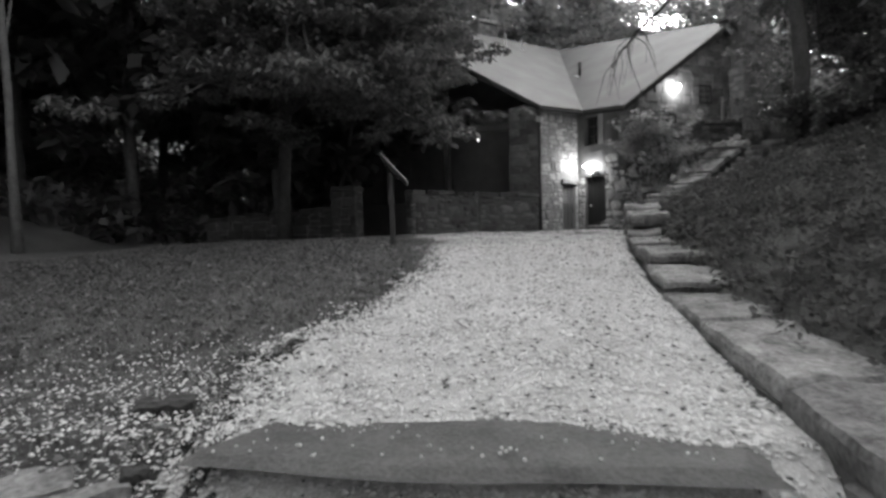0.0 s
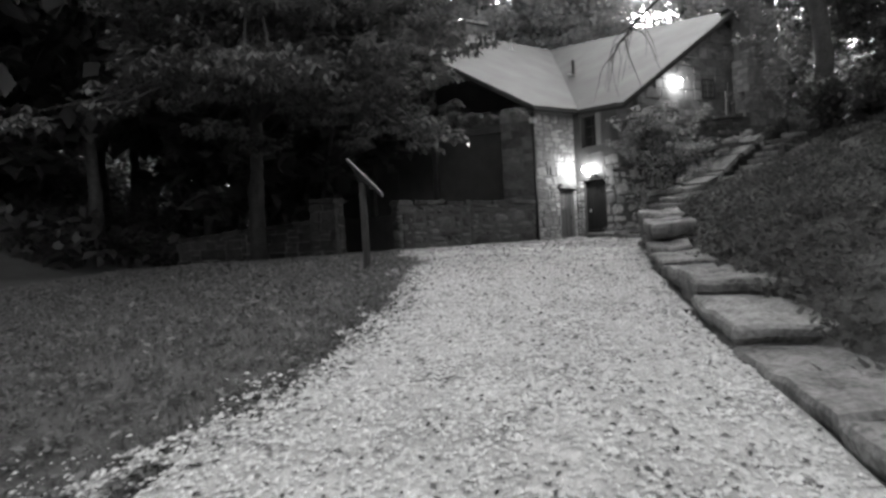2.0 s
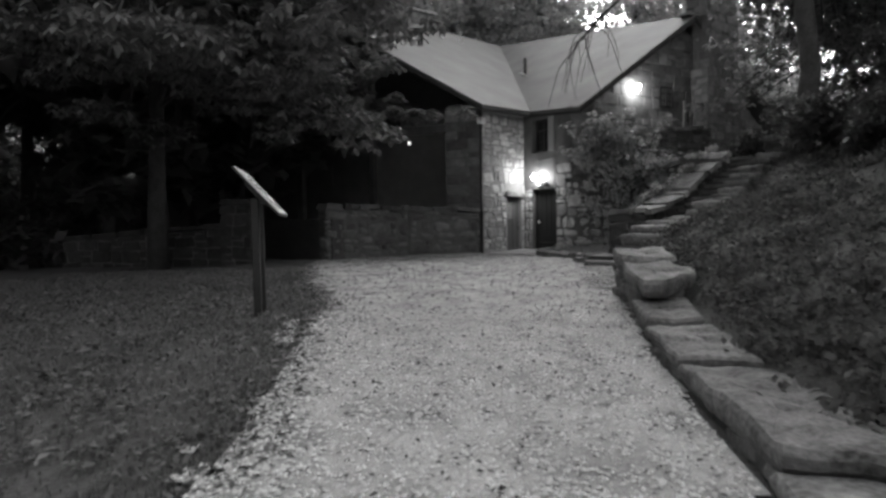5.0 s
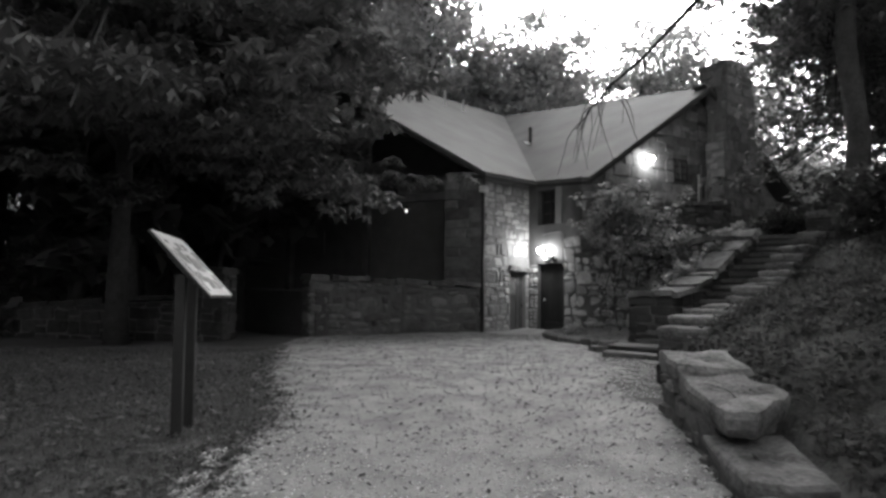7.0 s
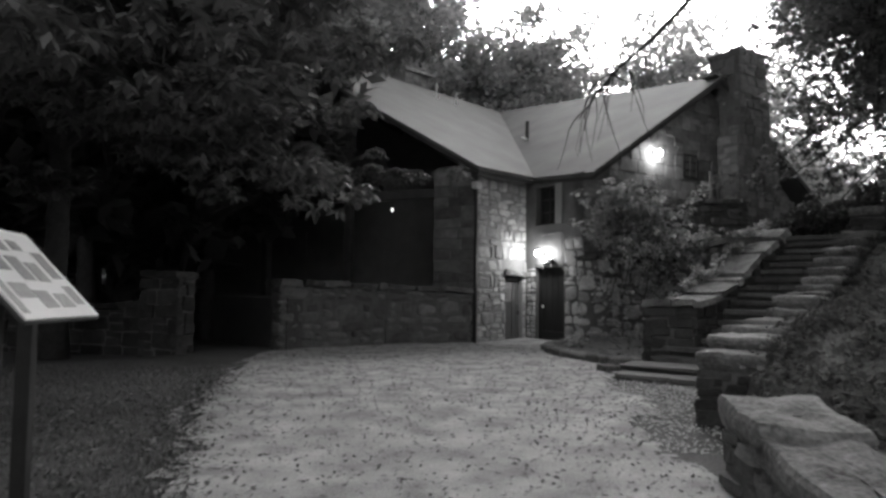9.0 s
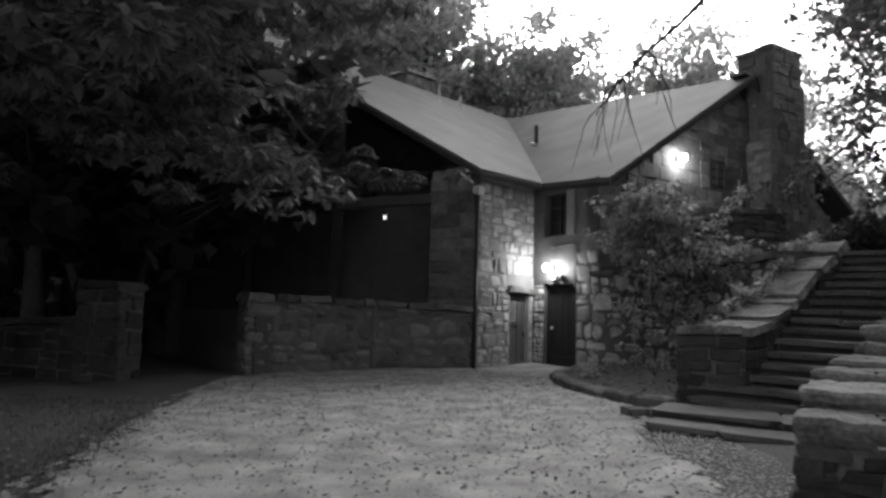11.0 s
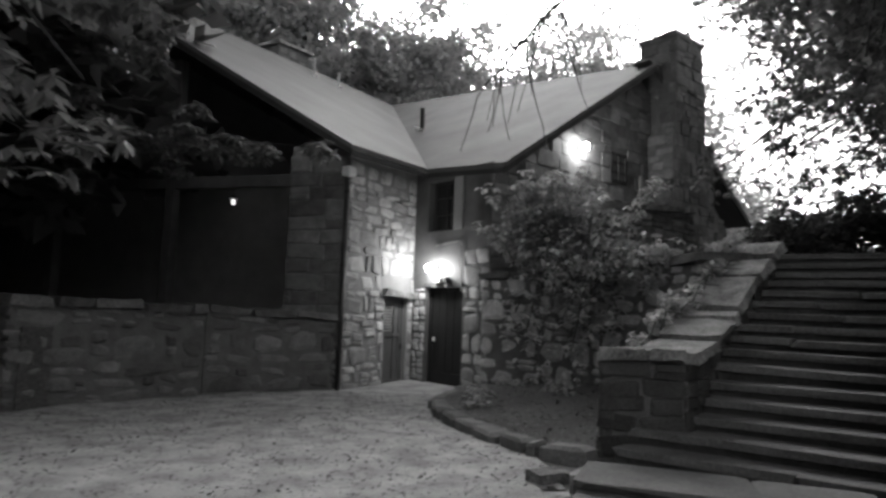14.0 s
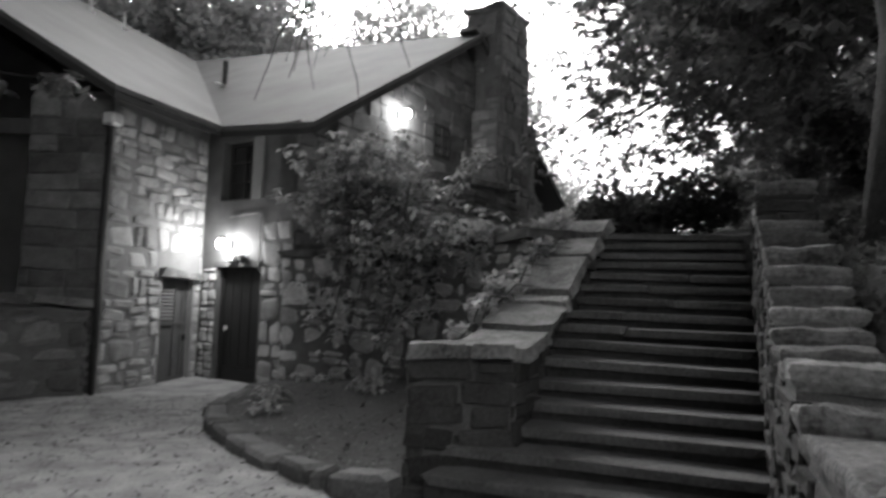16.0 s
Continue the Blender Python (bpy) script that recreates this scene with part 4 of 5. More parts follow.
for k, (s0, s1, z, th, wide) in enumerate(((0.0, 0.75, 1.57, 0.17, 0.6), (0.5, 1.45, 1.69, 0.12, 0.62), (1.3, 2.1, 1.75, 0.1, 0.6), (2.0, 2.98, 1.8, 0.12, 0.58), (2.98, 3.25, 1.9, 0.13, 0.6), (3.22, 3.7, 2.07, 0.12, 0.56),
                                           (3.66, 4.02, 2.13, 0.1, 0.5), (4.0, 4.3, 2.22, 0.1, 0.52), (4.28, 4.56, 2.34, 0.1, 0.54), (4.52, 4.84, 2.48, 0.11, 0.5), (4.8, 5.16, 2.64, 0.12, 0.52), (5.12, 5.6, 2.8, 0.13, 0.5),
                                           (5.55, 6.0, 2.95, 0.12, 0.48), (5.96, 6.4, 3.1, 0.12, 0.5), (6.4, 6.9, 3.52, 0.12, 0.5), (6.9, 7.5, 3.3, 0.12, 0.48), (7.5, 8.4, 3.42, 0.12, 0.5))):
    (a, na), (b, nb) = face_at(s0), face_at(s1)
    wall_stage(bank_wall, tuple(a), tuple(b), tuple(b + nb * wide), tuple(a + na * wide), z, th, 400 + 4 * k, 0.88 + max(s0 - 2.6, 0) * 0.34, course=(0.08, 0.17), meshes=SHADED_STONES, mat=M_CAP if k % 3 else M_DARK_CAP)

# slab across the path
slab = empty("threshold_slab", "long dark worn stone slab laid across the gravel path", "slab")
bm = bmesh.new()
bmesh.ops.create_grid(bm, x_segments=26, y_segments=7, size=0.5)
bmesh.ops.solidify(bm, geom=bm.faces[:], thickness=-0.5)
for v in bm.verts:
    top = v.co.z > -0.1
    x, y = v.co.x * 2.26, v.co.y * 0.66
    edge = max(abs(v.co.x), abs(v.co.y)) > 0.49
    y += 0.045 * math.sin(x * 4.1 + 0.7) + 0.03 * math.sin(x * 9 + 1) + 0.015 * math.sin(x * 23) - 0.06 * (x > 0.62) if v.co.y > 0.4 else 0.02 * math.sin(x * 4) * (v.co.y < -0.4)
    x += 0.05 * math.sin(y * 7)
    z = 0.42 + 0.012 * math.sin(x * 3 + y * 5) - (0.025 if edge else 0) if top else 0.12
    v.co = Vector((x + 0.17, y - 1.77, z))
part("slab", bm, M_SLAB, slab, smooth=False)
rnd = random.Random(9)
for x, y, z, sx, sy, sz, rz in ((-1.8, -2.0, 0.22, 0.5, 0.32, 0.12, 25), (-1.45, -2.03, 0.22, 0.36, 0.12, 0.1, 35), (-2.45, -1.9, 0.22, 0.42, 0.34, 0.12, 60)):
    ob = new("broken_stone", rnd.choice(CAP_STONES))
    ob.matrix_world = pose(x, y, z, 4, -5, rz) @ Matrix.Diagonal((sx, sy, sz, 1))
    tagged(ob, "broken pale stone lying in the grass beside the slab", "stone", "loose stones")

for x, y, sx, sy, rz in ((-1.5, -1.34, 0.3, 0.15, 15), (-1.3, -1.9, 0.12, 0.09, 30)):
    ob = new("broken_stone", rnd.choice(SHADED_SLABS))
    ob.matrix_world = pose(x, y, height(x, y) + 0.01, 6, -4, rz) @ Matrix.Diagonal((sx, sy, 0.1, 1))
    tagged(ob, "dark stone half sunk in the grass beside the slab", "stone", "loose stones")

# kerb round the planting bed
kerb = tagged(new("kerb_1"), "curved kerb of rough stones round the planting bed", "kerb", kind="structure")
rnd = random.Random(10)
for a, b in zip(CURB, CURB[1:]):
    a3, b3 = Vector((*a, 0)), Vector((*b, 0))
    d, ln = (b3 - a3).normalized(), (b3 - a3).length
    s = 0
    while s < ln - 0.05:
        w = min(rnd.uniform(0.4, 0.7), ln - s)
        p = a3 + d * (s + w / 2)
        o = Vector((p.x, p.y, float(ground_profile(p.y)) + 0.05))
        piece(CURB_STONES, rnd, basis(o, d, Vector((-d.y, d.x, 0)), UP), (w - 0.01, rnd.uniform(0.26, 0.34), rnd.uniform(0.22, 0.3)), kerb, "kerb_stone")
        s += w
for x, y, r in ((2.55, 13.75, 0.22), (2.85, 13.5, 0.3), (2.1, 17.0, 0.12), (2.2, 16.6, 0.1)):
    ob = new("loose_stone", rnd.choice(CAP_STONES))
    ob.matrix_world = pose(x, y, float(ground_profile(y)) + r * 0.25, 3, 4, rnd.uniform(0, 90)) @ Matrix.Diagonal((r * 1.6, r, r * 0.6, 1))
    tagged(ob, "loose pale stone lying beside the kerb", "stone", "loose stones")

# ---- information sign ----
sign = empty("information_sign", "tilted outdoor information panel on two black steel posts", "sign")
SX, SD = Vector((-0.2, 0.98, -0.02)).normalized(), Vector((0.66, 0.12, -0.74)).normalized()
SNN = SX.cross(SD).normalized()
if SNN.z < 0:
    SNN = -SNN
SC = Vector((-2.07, 6.66, 2.19))
FM = basis(SC, SX, SD, SNN)
bm = bmesh.new()
box(bm, FM @ pose(0, 0, -0.012), (0.95, 0.68, 0.024), 0.006)
part("panel_frame", bm, M_STEEL, sign)
bm = bmesh.new()
box(bm, FM @ pose(0, 0, 0.006), (0.925, 0.655, 0.012), 0.003)
panel = part("panel", bm, M_PANEL, sign, "pale printed panel")
rnd = random.Random(12)
for x, y, w, h in ((-0.4, 0.08, 0.06, 0.42), (-0.23, -0.08, 0.15, 0.16), (-0.24, 0.14, 0.18, 0.1), (-0.05, -0.19, 0.14, 0.08), (-0.04, -0.02, 0.13, 0.17), (-0.06, 0.2, 0.16, 0.12), (0.14, -0.2, 0.11, 0.07),
                   (0.13, 0.0, 0.14, 0.14), (0.15, 0.21, 0.16, 0.1), (0.33, -0.06, 0.13, 0.2), (0.34, 0.17, 0.12, 0.14), (-0.36, -0.22, 0.12, 0.03)):
    bm = bmesh.new()
    box(bm, FM @ pose(x, y, 0.014), (w, h, 0.002))
    part("print_block", bm, M_INK, panel)
for k in (-0.19, 0.19):
    foot = SC + SX * k - Vector((0.06, 0, 0))
    bm = bmesh.new()
    zt = SC.z - 0.07
    zb = height(foot.x, foot.y) - 0.15
    box(bm, pose(foot.x, foot.y, (zt + zb) / 2, 0, 0, 12), (0.08, 0.08, zt - zb), 0.006)
    part("post", bm, M_STEEL, sign)
bm = bmesh.new()
box(bm, FM @ pose(0, 0, -0.045), (0.6, 0.3, 0.04), 0.005)
part("mount_plate", bm, M_STEEL, sign)


# ---- plants ----
def leaf_cloud(name, centres, size, mat, parent=None, seed=0, flat=0.5, long=1.7, spread_size=0.4, fans=0):
    """Many small pointed leaves, one folded pair of triangles each, about the given places. fans: leaves that hang in a rosette from each place."""
    r = np.random.RandomState(seed)
    if fans:
        hub = np.asarray(centres)
        n = len(hub) * fans
        az = np.repeat(r.uniform(0, 2 * np.pi, len(hub)), fans) + np.tile(np.arange(fans) * 2 * np.pi / fans, len(hub)) + r.normal(0, 0.2, n)
        dip = np.repeat(r.normal(-0.5, 0.25, len(hub)), fans) + r.normal(0, 0.2, n)
        out = np.stack([np.cos(az) * np.cos(dip), np.sin(az) * np.cos(dip), np.sin(dip)], 1)
        centres = np.repeat(hub, fans, 0) + out * size * long * 0.52
        flat = 0.15
    else:
        n = len(centres)
        az = r.uniform(0, 2 * np.pi, n)
        dip = r.normal(-0.3, 0.5, n)
    d = np.stack([np.cos(az) * np.cos(dip), np.sin(az) * np.cos(dip), np.sin(dip)], 1)
    side = np.stack([-np.sin(az), np.cos(az), r.normal(0, flat, n)], 1)
    side /= np.linalg.norm(side, axis=1)[:, None]
    s = size * (1 + spread_size * r.uniform(-1, 1, n))[:, None]
    nrm = np.cross(d, side)
    c = np.asarray(centres)
    v = np.stack([c - d * s * long / 2, c + side * s * 0.5 + nrm * s * 0.12 - d * s * 0.1, c + d * s * long / 2, c - side * s * 0.5 + nrm * s * 0.12 - d * s * 0.1], 1).reshape(-1, 3)
    k = np.arange(n)[:, None] * 4
    f = np.concatenate([k + [0, 1, 2], k + [0, 2, 3]], 1).reshape(-1, 3)
    me = bpy.data.meshes.new(name)
    me.vertices.add(len(v))
    me.vertices.foreach_set("co", v.ravel())
    me.loops.add(f.size)
    me.loops.foreach_set("vertex_index", f.ravel().astype(np.int32))
    me.polygons.add(len(f))
    me.polygons.foreach_set("loop_start", np.arange(0, f.size, 3, dtype=np.int32))
    me.update(calc_edges=True)
    me.materials.append(mat)
    ob = new(name, me)
    if parent:
        ob.parent = parent
    return ob


def puff(r, c, rad, n):
    """Places in a flattened clump, denser towards its outside."""
    p = r.normal(0, 1, (n, 3))
    p /= np.linalg.norm(p, axis=1)[:, None]
    return np.asarray(c) + p * (r.uniform(0.1, 1, n) ** 0.5)[:, None] * np.asarray(rad)


def tree(label, base, tips, trunk_top, radius, clump, per_clump, leaf, mat=M_LEAF, bark=M_BARK, seed=1, category="tree", sub=3, far=False, fans=0, long=1.7):
    """A tapered trunk, limbs out to the tips, and a crown of leaf clumps round each tip and along its limb."""
    r = np.random.RandomState(seed)
    thing = empty("tree", label, category)
    base, trunk_top = Vector(base), Vector(trunk_top)
    bm = bmesh.new()
    n = 7
    pts = []
    for i in range(n):
        k = i / (n - 1)
        pts.append(base.lerp(trunk_top, k) + Vector((r.normal(0, radius * 0.3), r.normal(0, radius * 0.3), 0)) * (0 < k < 1))
    pts[0] = pts[0] - Vector((0, 0, 0.4))
    tube(bm, pts, [radius * (1.35 if i == 0 else 1 - 0.6 * i / (n - 1)) for i in range(n)], 10)
    part("trunk", bm, bark, thing, smooth=True)
    places = []
    joined = bmesh.new()
    for t in tips:
        t = Vector(t)
        k = r.uniform(0.45, 0.95)
        root = base.lerp(trunk_top, k)
        mid = root.lerp(t, 0.5) + Vector((0, 0, (t - root).length * 0.12))
        r0 = radius * 0.35 * (1 - 0.5 * k)
        limb = joined if far else bmesh.new()
        tube(limb, [root, root.lerp(mid, 0.6), mid, mid.lerp(t, 0.6), t], [r0, r0 * 0.8, r0 * 0.6, r0 * 0.4, 0.012], 5)
        for _ in range(sub):
            c = mid.lerp(t, r.uniform(0.3, 1.1)) + Vector(r.normal(0, 1, 3) * np.array(clump) * 0.75)
            places.append(puff(r, c, np.array(clump) * r.uniform(0.45, 1.0), int(per_clump / sub)))
            if not far:
                tube(limb, [mid.lerp(t, 0.5), c], [r0 * 0.25, 0.006], 4)
        if not far:
            part("limb", limb, bark, thing)
    if far:
        part("branching", joined, bark, thing)["kind"] = "stuff"
    else:
        joined.free()
    leaf_cloud("crown", np.concatenate(places), leaf, mat, thing, seed, fans=fans, long=long)
    return thing


def crown_tips(seed, centre, rad, count, low=-1.0):
    r = np.random.RandomState(seed)
    out = []
    while len(out) < count:
        p = r.uniform(-1, 1, 3)
        if 0.3 < np.linalg.norm(p) < 1 and p[2] > low:
            out.append(tuple(np.asarray(centre) + p * np.asarray(rad)))
    return out


# big tree over the lawn, its low layered boughs reaching across the path's edge
tips = crown_tips(1, (-6.0, 13.4, 8.0), (4.4, 4.8, 4.2), 95) + crown_tips(11, (-5.6, 12.4, 5.2), (3.4, 3.2, 1.3), 34)
# high crowns out of view, added to shade the forecourt and roof
tips += crown_tips(12, (-3.6, 13.0, 13.0), (5.2, 6.2, 3.0), 56) + crown_tips(14, (-3.2, 18.5, 16.5), (6.0, 8.0, 2.4), 60) + crown_tips(19, (-1.5, 23.0, 16.2), (5.0, 5.0, 1.4), 40)
tips += [(-3.6, 7.3, 3.7), (-4.4, 7.8, 4.0), (-4.6, 9.1, 3.9), (-5.4, 9.3, 4.0), (-6.4, 9.2, 4.1), (-7.4, 9.1, 4.2), (-8.2, 9.1, 4.3), (-3.3, 9.6, 4.8), (-2.6, 11.4, 4.9), (-2.3, 12.8, 3.8), (-2.4, 13.7, 3.8),
         (-3.3, 13.2, 4.2), (-4.0, 12.2, 4.4), (-1.9, 14.6, 4.4), (-2.0, 13.2, 5.6), (-2.5, 10.4, 6.2), (-3.2, 8.6, 6.2), (-1.7, 14.8, 6.4), (-2.2, 12.4, 7.4)]
tree("large dark broad-leaved tree with low layered boughs over the lawn", (-8.0, 16.0, 0.5), tips, (-6.4, 13.4, 9.5), 0.24, (0.95, 0.95, 0.3), 102, 0.085, seed=3, fans=6, long=2.5)
tips = [(-0.9, 20.0, 5.2), (-1.3, 19.8, 5.15), (-1.8, 19.6, 5.2), (-2.2, 19.3, 4.9), (-1.5, 19.2, 4.6), (-2.8, 19.0, 5.6), (-3.4, 18.6, 6.4), (-3.8, 18.4, 7.6), (-2.6, 18.8, 6.8)]
tree("slim understorey tree leaning before the dark porch", (-7.4, 19.4, 0.5), tips, (-6.2, 19.4, 6.6), 0.1, (0.45, 0.45, 0.2), 60, 0.075, seed=4, fans=6, long=2.4)
# tall tree on the bank, forked, with hanging leaves
# the crowns above 12 m are unseen, added to block sky over forecourt and house
tips = crown_tips(2, (8.8, 14.0, 9.6), (4.6, 4.6, 3.2), 44) + crown_tips(13, (2.2, 14.0, 14.5), (3.6, 5.5, 2.4), 40) + crown_tips(15, (3.0, 20.5, 17.5), (4.5, 6.5, 2.2), 46)
tips += crown_tips(16, (8.9, 15.6, 6.3), (1.9, 2.0, 1.2), 26) + crown_tips(17, (6.7, 13.4, 8.6), (1.9, 1.9, 1.2), 20) + crown_tips(18, (10.5, 19.0, 8.2), (2.6, 2.4, 1.6), 22)
tree("tall dark tree on the bank with thin leafy branches", (6.75, 13.0, 3.0), tips, (7.0, 13.2, 13.0), 0.21, (0.85, 0.85, 0.6), 80, 0.085, seed=5, sub=4, fans=5, long=2.0)
tips = crown_tips(4, (15.0, 20.6, 9.4), (4.4, 4.2, 3.9), 62) + crown_tips(27, (10.2, 20.4, 7.8), (2.9, 2.4, 3.8), 38)
tree("leafy tree standing behind the stair head", (15.6, 20.5, 5.0), tips, (16.0, 20.4, 10.5), 0.2, (0.9, 0.9, 0.7), 84, 0.09, M_LEAF, seed=6, sub=4, fans=5, long=2.0)
# second cluster hangs above the view, added to darken the bank and capstones
tips = crown_tips(5, (8.6, 6.2, 8.2), (2.6, 3.4, 2.2), 24) + crown_tips(25, (6.0, 3.0, 9.4), (2.6, 6.0, 1.2), 22) + crown_tips(26, (7.4, 7.6, 5.4), (1.3, 2.0, 1.0), 5)
tree("slender tree on the grassy bank above the path wall", (8.2, 6.0, 2.9), tips, (7.6, 5.6, 9.0), 0.17, (0.7, 0.7, 0.4), 330, 0.11, seed=7)

PTX, PTY = -11.9, 9.3
# tree with the pale trunk at the lawn's far edge
tree("straight tree with a pale bare trunk at the wood's edge", (PTX, PTY, height(PTX, PTY)), crown_tips(8, (PTX, PTY, 12), (2.5, 2.5, 2.5), 14), (PTX, PTY, 12), 0.11, (0.9, 0.9, 0.5), 300, 0.14, bark=M_PALE_BARK, seed=9)

# woods that close the view, and an unseen row behind the camera
rw = np.random.RandomState(20)
spots = []
for k in range(20):
    a = k / 19
    spots.append((-19 + 3 * a + rw.uniform(-2, 2), -12 + 50 * a + rw.uniform(-1.5, 1.5), rw.uniform(13, 18), 3.6))
for k in range(9):
    spots.append((-27 + rw.uniform(-2, 2), -12 + 6.5 * k, rw.uniform(16, 20), 4.2))
for k in range(9):
    spots.append((-14 + 2.4 * k + rw.uniform(-1, 1), 45 + rw.uniform(-2, 5), (23 if k < 6 else 19) + rw.uniform(-1, 1), 4.4 if k < 6 else 3.8))
for k in range(9):
    spots.append((3 + 2.6 * k + rw.uniform(-1, 1), 46 + rw.uniform(-3, 6), (17.5 if k < 6 else 9) + rw.uniform(-1.5, 1.5), 3.8))
for k in range(5):
    spots.append((20 + rw.uniform(-2, 5), -2 + 4.6 * k + rw.uniform(-1, 1), rw.uniform(4.5, 6.5), 2.8))
for k in range(4):
    spots.append((27 + 3 * k, 26 + 5 * k, rw.uniform(5, 6.5), 3.0))
for x, y, h in ((-2.6, 43.0, 31), (-5.6, 45.0, 33), (-9.5, 44.0, 32)):
    spots.append((x, y, h, 3.0))
for x, y, h in ((-9.6, 19.6, 12), (-12.6, 21.5, 14), (-10.8, 24.6, 15), (-14.5, 17.5, 13), (-7.2, 21.6, 11)):
    spots.append((x, y, h, 2.4))
# unseen row behind the camera, added to keep rear sky off camera-facing walls
for k in range(9):
    spots.append((-18 + 4.6 * k + rw.uniform(-1, 1), -19 + rw.uniform(-3, 2), rw.uniform(7, 9), 3.6))
for x, y, h, wide in spots:
    z = height(x, y)
    tips = crown_tips(int(rw.randint(1e6)), (x, y, z + h * 0.58), (wide, wide, h * 0.44), 34)
    back = y > 40
    tree("tall forest tree of the woods round the house", (x, y, z), tips, (x + rw.uniform(-0.6, 0.6), y, z + h * 0.85), 0.24, (2.1, 2.1, 1.3) if back else (1.5, 1.5, 1.0), 250 if back else (70 if y < -9 else 130), 0.24 if back else 0.5, M_LEAF_HAZED if back else M_LEAF_FAR, seed=int(rw.randint(1e6)), sub=4 if back else 2, far=True)["group"] = "forest trees"
# undergrowth along the wood's edge
ru = np.random.RandomState(23)
pl = []
for k in range(150):
    x, y = ru.uniform(-24, -13), ru.uniform(-10, 42)
    pl.append(puff(ru, (x, y, height(x, y) + 0.5), (1.3, 1.3, 0.8), 170))
back_pl = []
for k in range(150):
    x, y = ru.uniform(-16, 18), ru.uniform(41, 50)
    back_pl.append(puff(ru, (x, y, height(x, y) + ru.uniform(0.8, 9.5)), (1.9, 1.9, 1.6), 230))
tagged(leaf_cloud("undergrowth", np.concatenate(back_pl), 0.24, M_LEAF_HAZED, None, 25), "thick brush filling the slope behind the house", "undergrowth", kind="stuff")
for k in range(300):
    x, y = ru.uniform(-34, -20), ru.uniform(-12, 44)
    pl.append(puff(ru, (x, y, height(x, y) + ru.uniform(0.3, 8.5)), (2.4, 2.4, 2.0), 160))
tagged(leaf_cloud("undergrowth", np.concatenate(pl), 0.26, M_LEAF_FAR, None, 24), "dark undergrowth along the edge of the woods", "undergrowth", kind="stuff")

# bare drooping bough before the roof
bough = empty("bare_bough", "bare dead bough with thin drooping twigs", "branch")
bm = bmesh.new()
tube(bm, [(7.1, 13.6, 10.6), (6.2, 15.6, 9.6), (5.1, 16.9, 8.5), (4.4, 17.6, 7.8), (3.74, 18.26, 7.31), (3.35, 18.8, 6.9), (3.0, 19.4, 6.4)], [0.1, 0.08, 0.06, 0.045, 0.034, 0.022, 0.01], 6)
part("limb", bm, M_TWIG, bough)
rt = random.Random(14)
for k in range(14):
    s = Vector((3.95, 18.05, 7.45)).lerp(Vector((3.05, 19.3, 6.5)), rt.random())
    pts = [s]
    v = Vector((rt.uniform(-0.4, 0.3), rt.uniform(-0.2, 0.2), rt.uniform(-0.05, 0.1)))
    n = rt.choice((5, 6, 7))
    for _ in range(n):
        v = v * 0.85 + Vector((rt.uniform(-0.1, 0.12), rt.uniform(-0.06, 0.06), rt.uniform(-0.18, -0.06)))
        pts.append(pts[-1] + v * 0.75)
    bm = bmesh.new()
    tube(bm, pts, [0.022 * (1 - 0.75 * i / n) for i in range(n + 1)], 4)
    part("twig", bm, M_TWIG, bough)

# bush spilling over the bed
bush = empty("bush", "sprawling leafy bush filling the bed beside the stair", "bush")
rb = np.random.RandomState(31)
places, stems = [], bmesh.new()
for k in range(48):
    a = rb.uniform(0.28, 0.8)
    i = min(int(a * 4), 3)
    p, q = RETAIN[i], RETAIN[i + 1]
    f = a * 4 - i
    x, y = p[0] + (q[0] - p[0]) * f + rb.normal(0, 0.35), p[1] + (q[1] - p[1]) * f + rb.normal(0, 0.35)
    low = rb.uniform(1.6, 3.2) if rb.random() < 0.45 else 3.1
    low -= 0.5 * max(a - 0.45, 0)
    top = low + rb.uniform(0.3, 0.8) * (1 if a < 0.5 else 0.5)
    out = 0.35 + (3.3 - low) * 0.25
    x, y = x - 0.78 * out, y - 0.62 * out
    places.append(puff(rb, (x, y, top), (0.45, 0.45, 0.36), 62))
    places.append(puff(rb, (x, y, low), (0.36, 0.36, 0.34), 34))
    tube(stems, [(x + 0.3, y + 0.3, 2.9), (x, y, low + 0.2), (x, y, top)], [0.02, 0.015, 0.006], 4)
for k in range(40):
    a = rb.uniform(0.16, 0.58)
    x, y = 3.4 + 2.3 * a + rb.normal(0, 0.2), 20.9 - 2.6 * a + rb.normal(0, 0.3)
    z = 3.2
    h = rb.uniform(0.6, 1.7) * (1.1 - 0.5 * abs(a - 0.4))
    lx, ly = rb.normal(0, 0.35, 2)
    tube(stems, [(x, y, z), (x + lx * 0.3, y + ly * 0.3, z + h * 0.5), (x + lx, y + ly, z + h)], [0.014, 0.01, 0.004], 4)
    for q in np.linspace(0.25, 1, 7):
        places.append(puff(rb, (x + lx * q * q, y + ly * q * q, z + h * q), (0.22, 0.22, 0.14), 30))
for k in range(9):
    x, y = rb.uniform(2.6, 4.6), rb.uniform(15.3, 20.6)
    if bool(inside(np.array([x]), np.array([y]), UPPER)[0]):
        places.append(puff(rb, (x, y, height(x, y) + 0.1), (0.25, 0.25, 0.1), 40))
part("branching", stems, M_TWIG, bush)["kind"] = "stuff"
leaf_cloud("leaves", np.concatenate(places)[::4], 0.07, M_LEAF_BUSH, bush, 32, long=2.0, fans=4)
# creeper along the top of the stair wall
places = []
for k in range(34):
    a = rb.uniform(0.1, 1)
    p = np.array([3.85 + 3.0 * a, 15.05 + 2.6 * a, 1.9 + 1.75 * a]) + rb.normal(0, 0.08, 3)
    places.append(puff(rb, p, (0.16, 0.16, 0.11), 36))
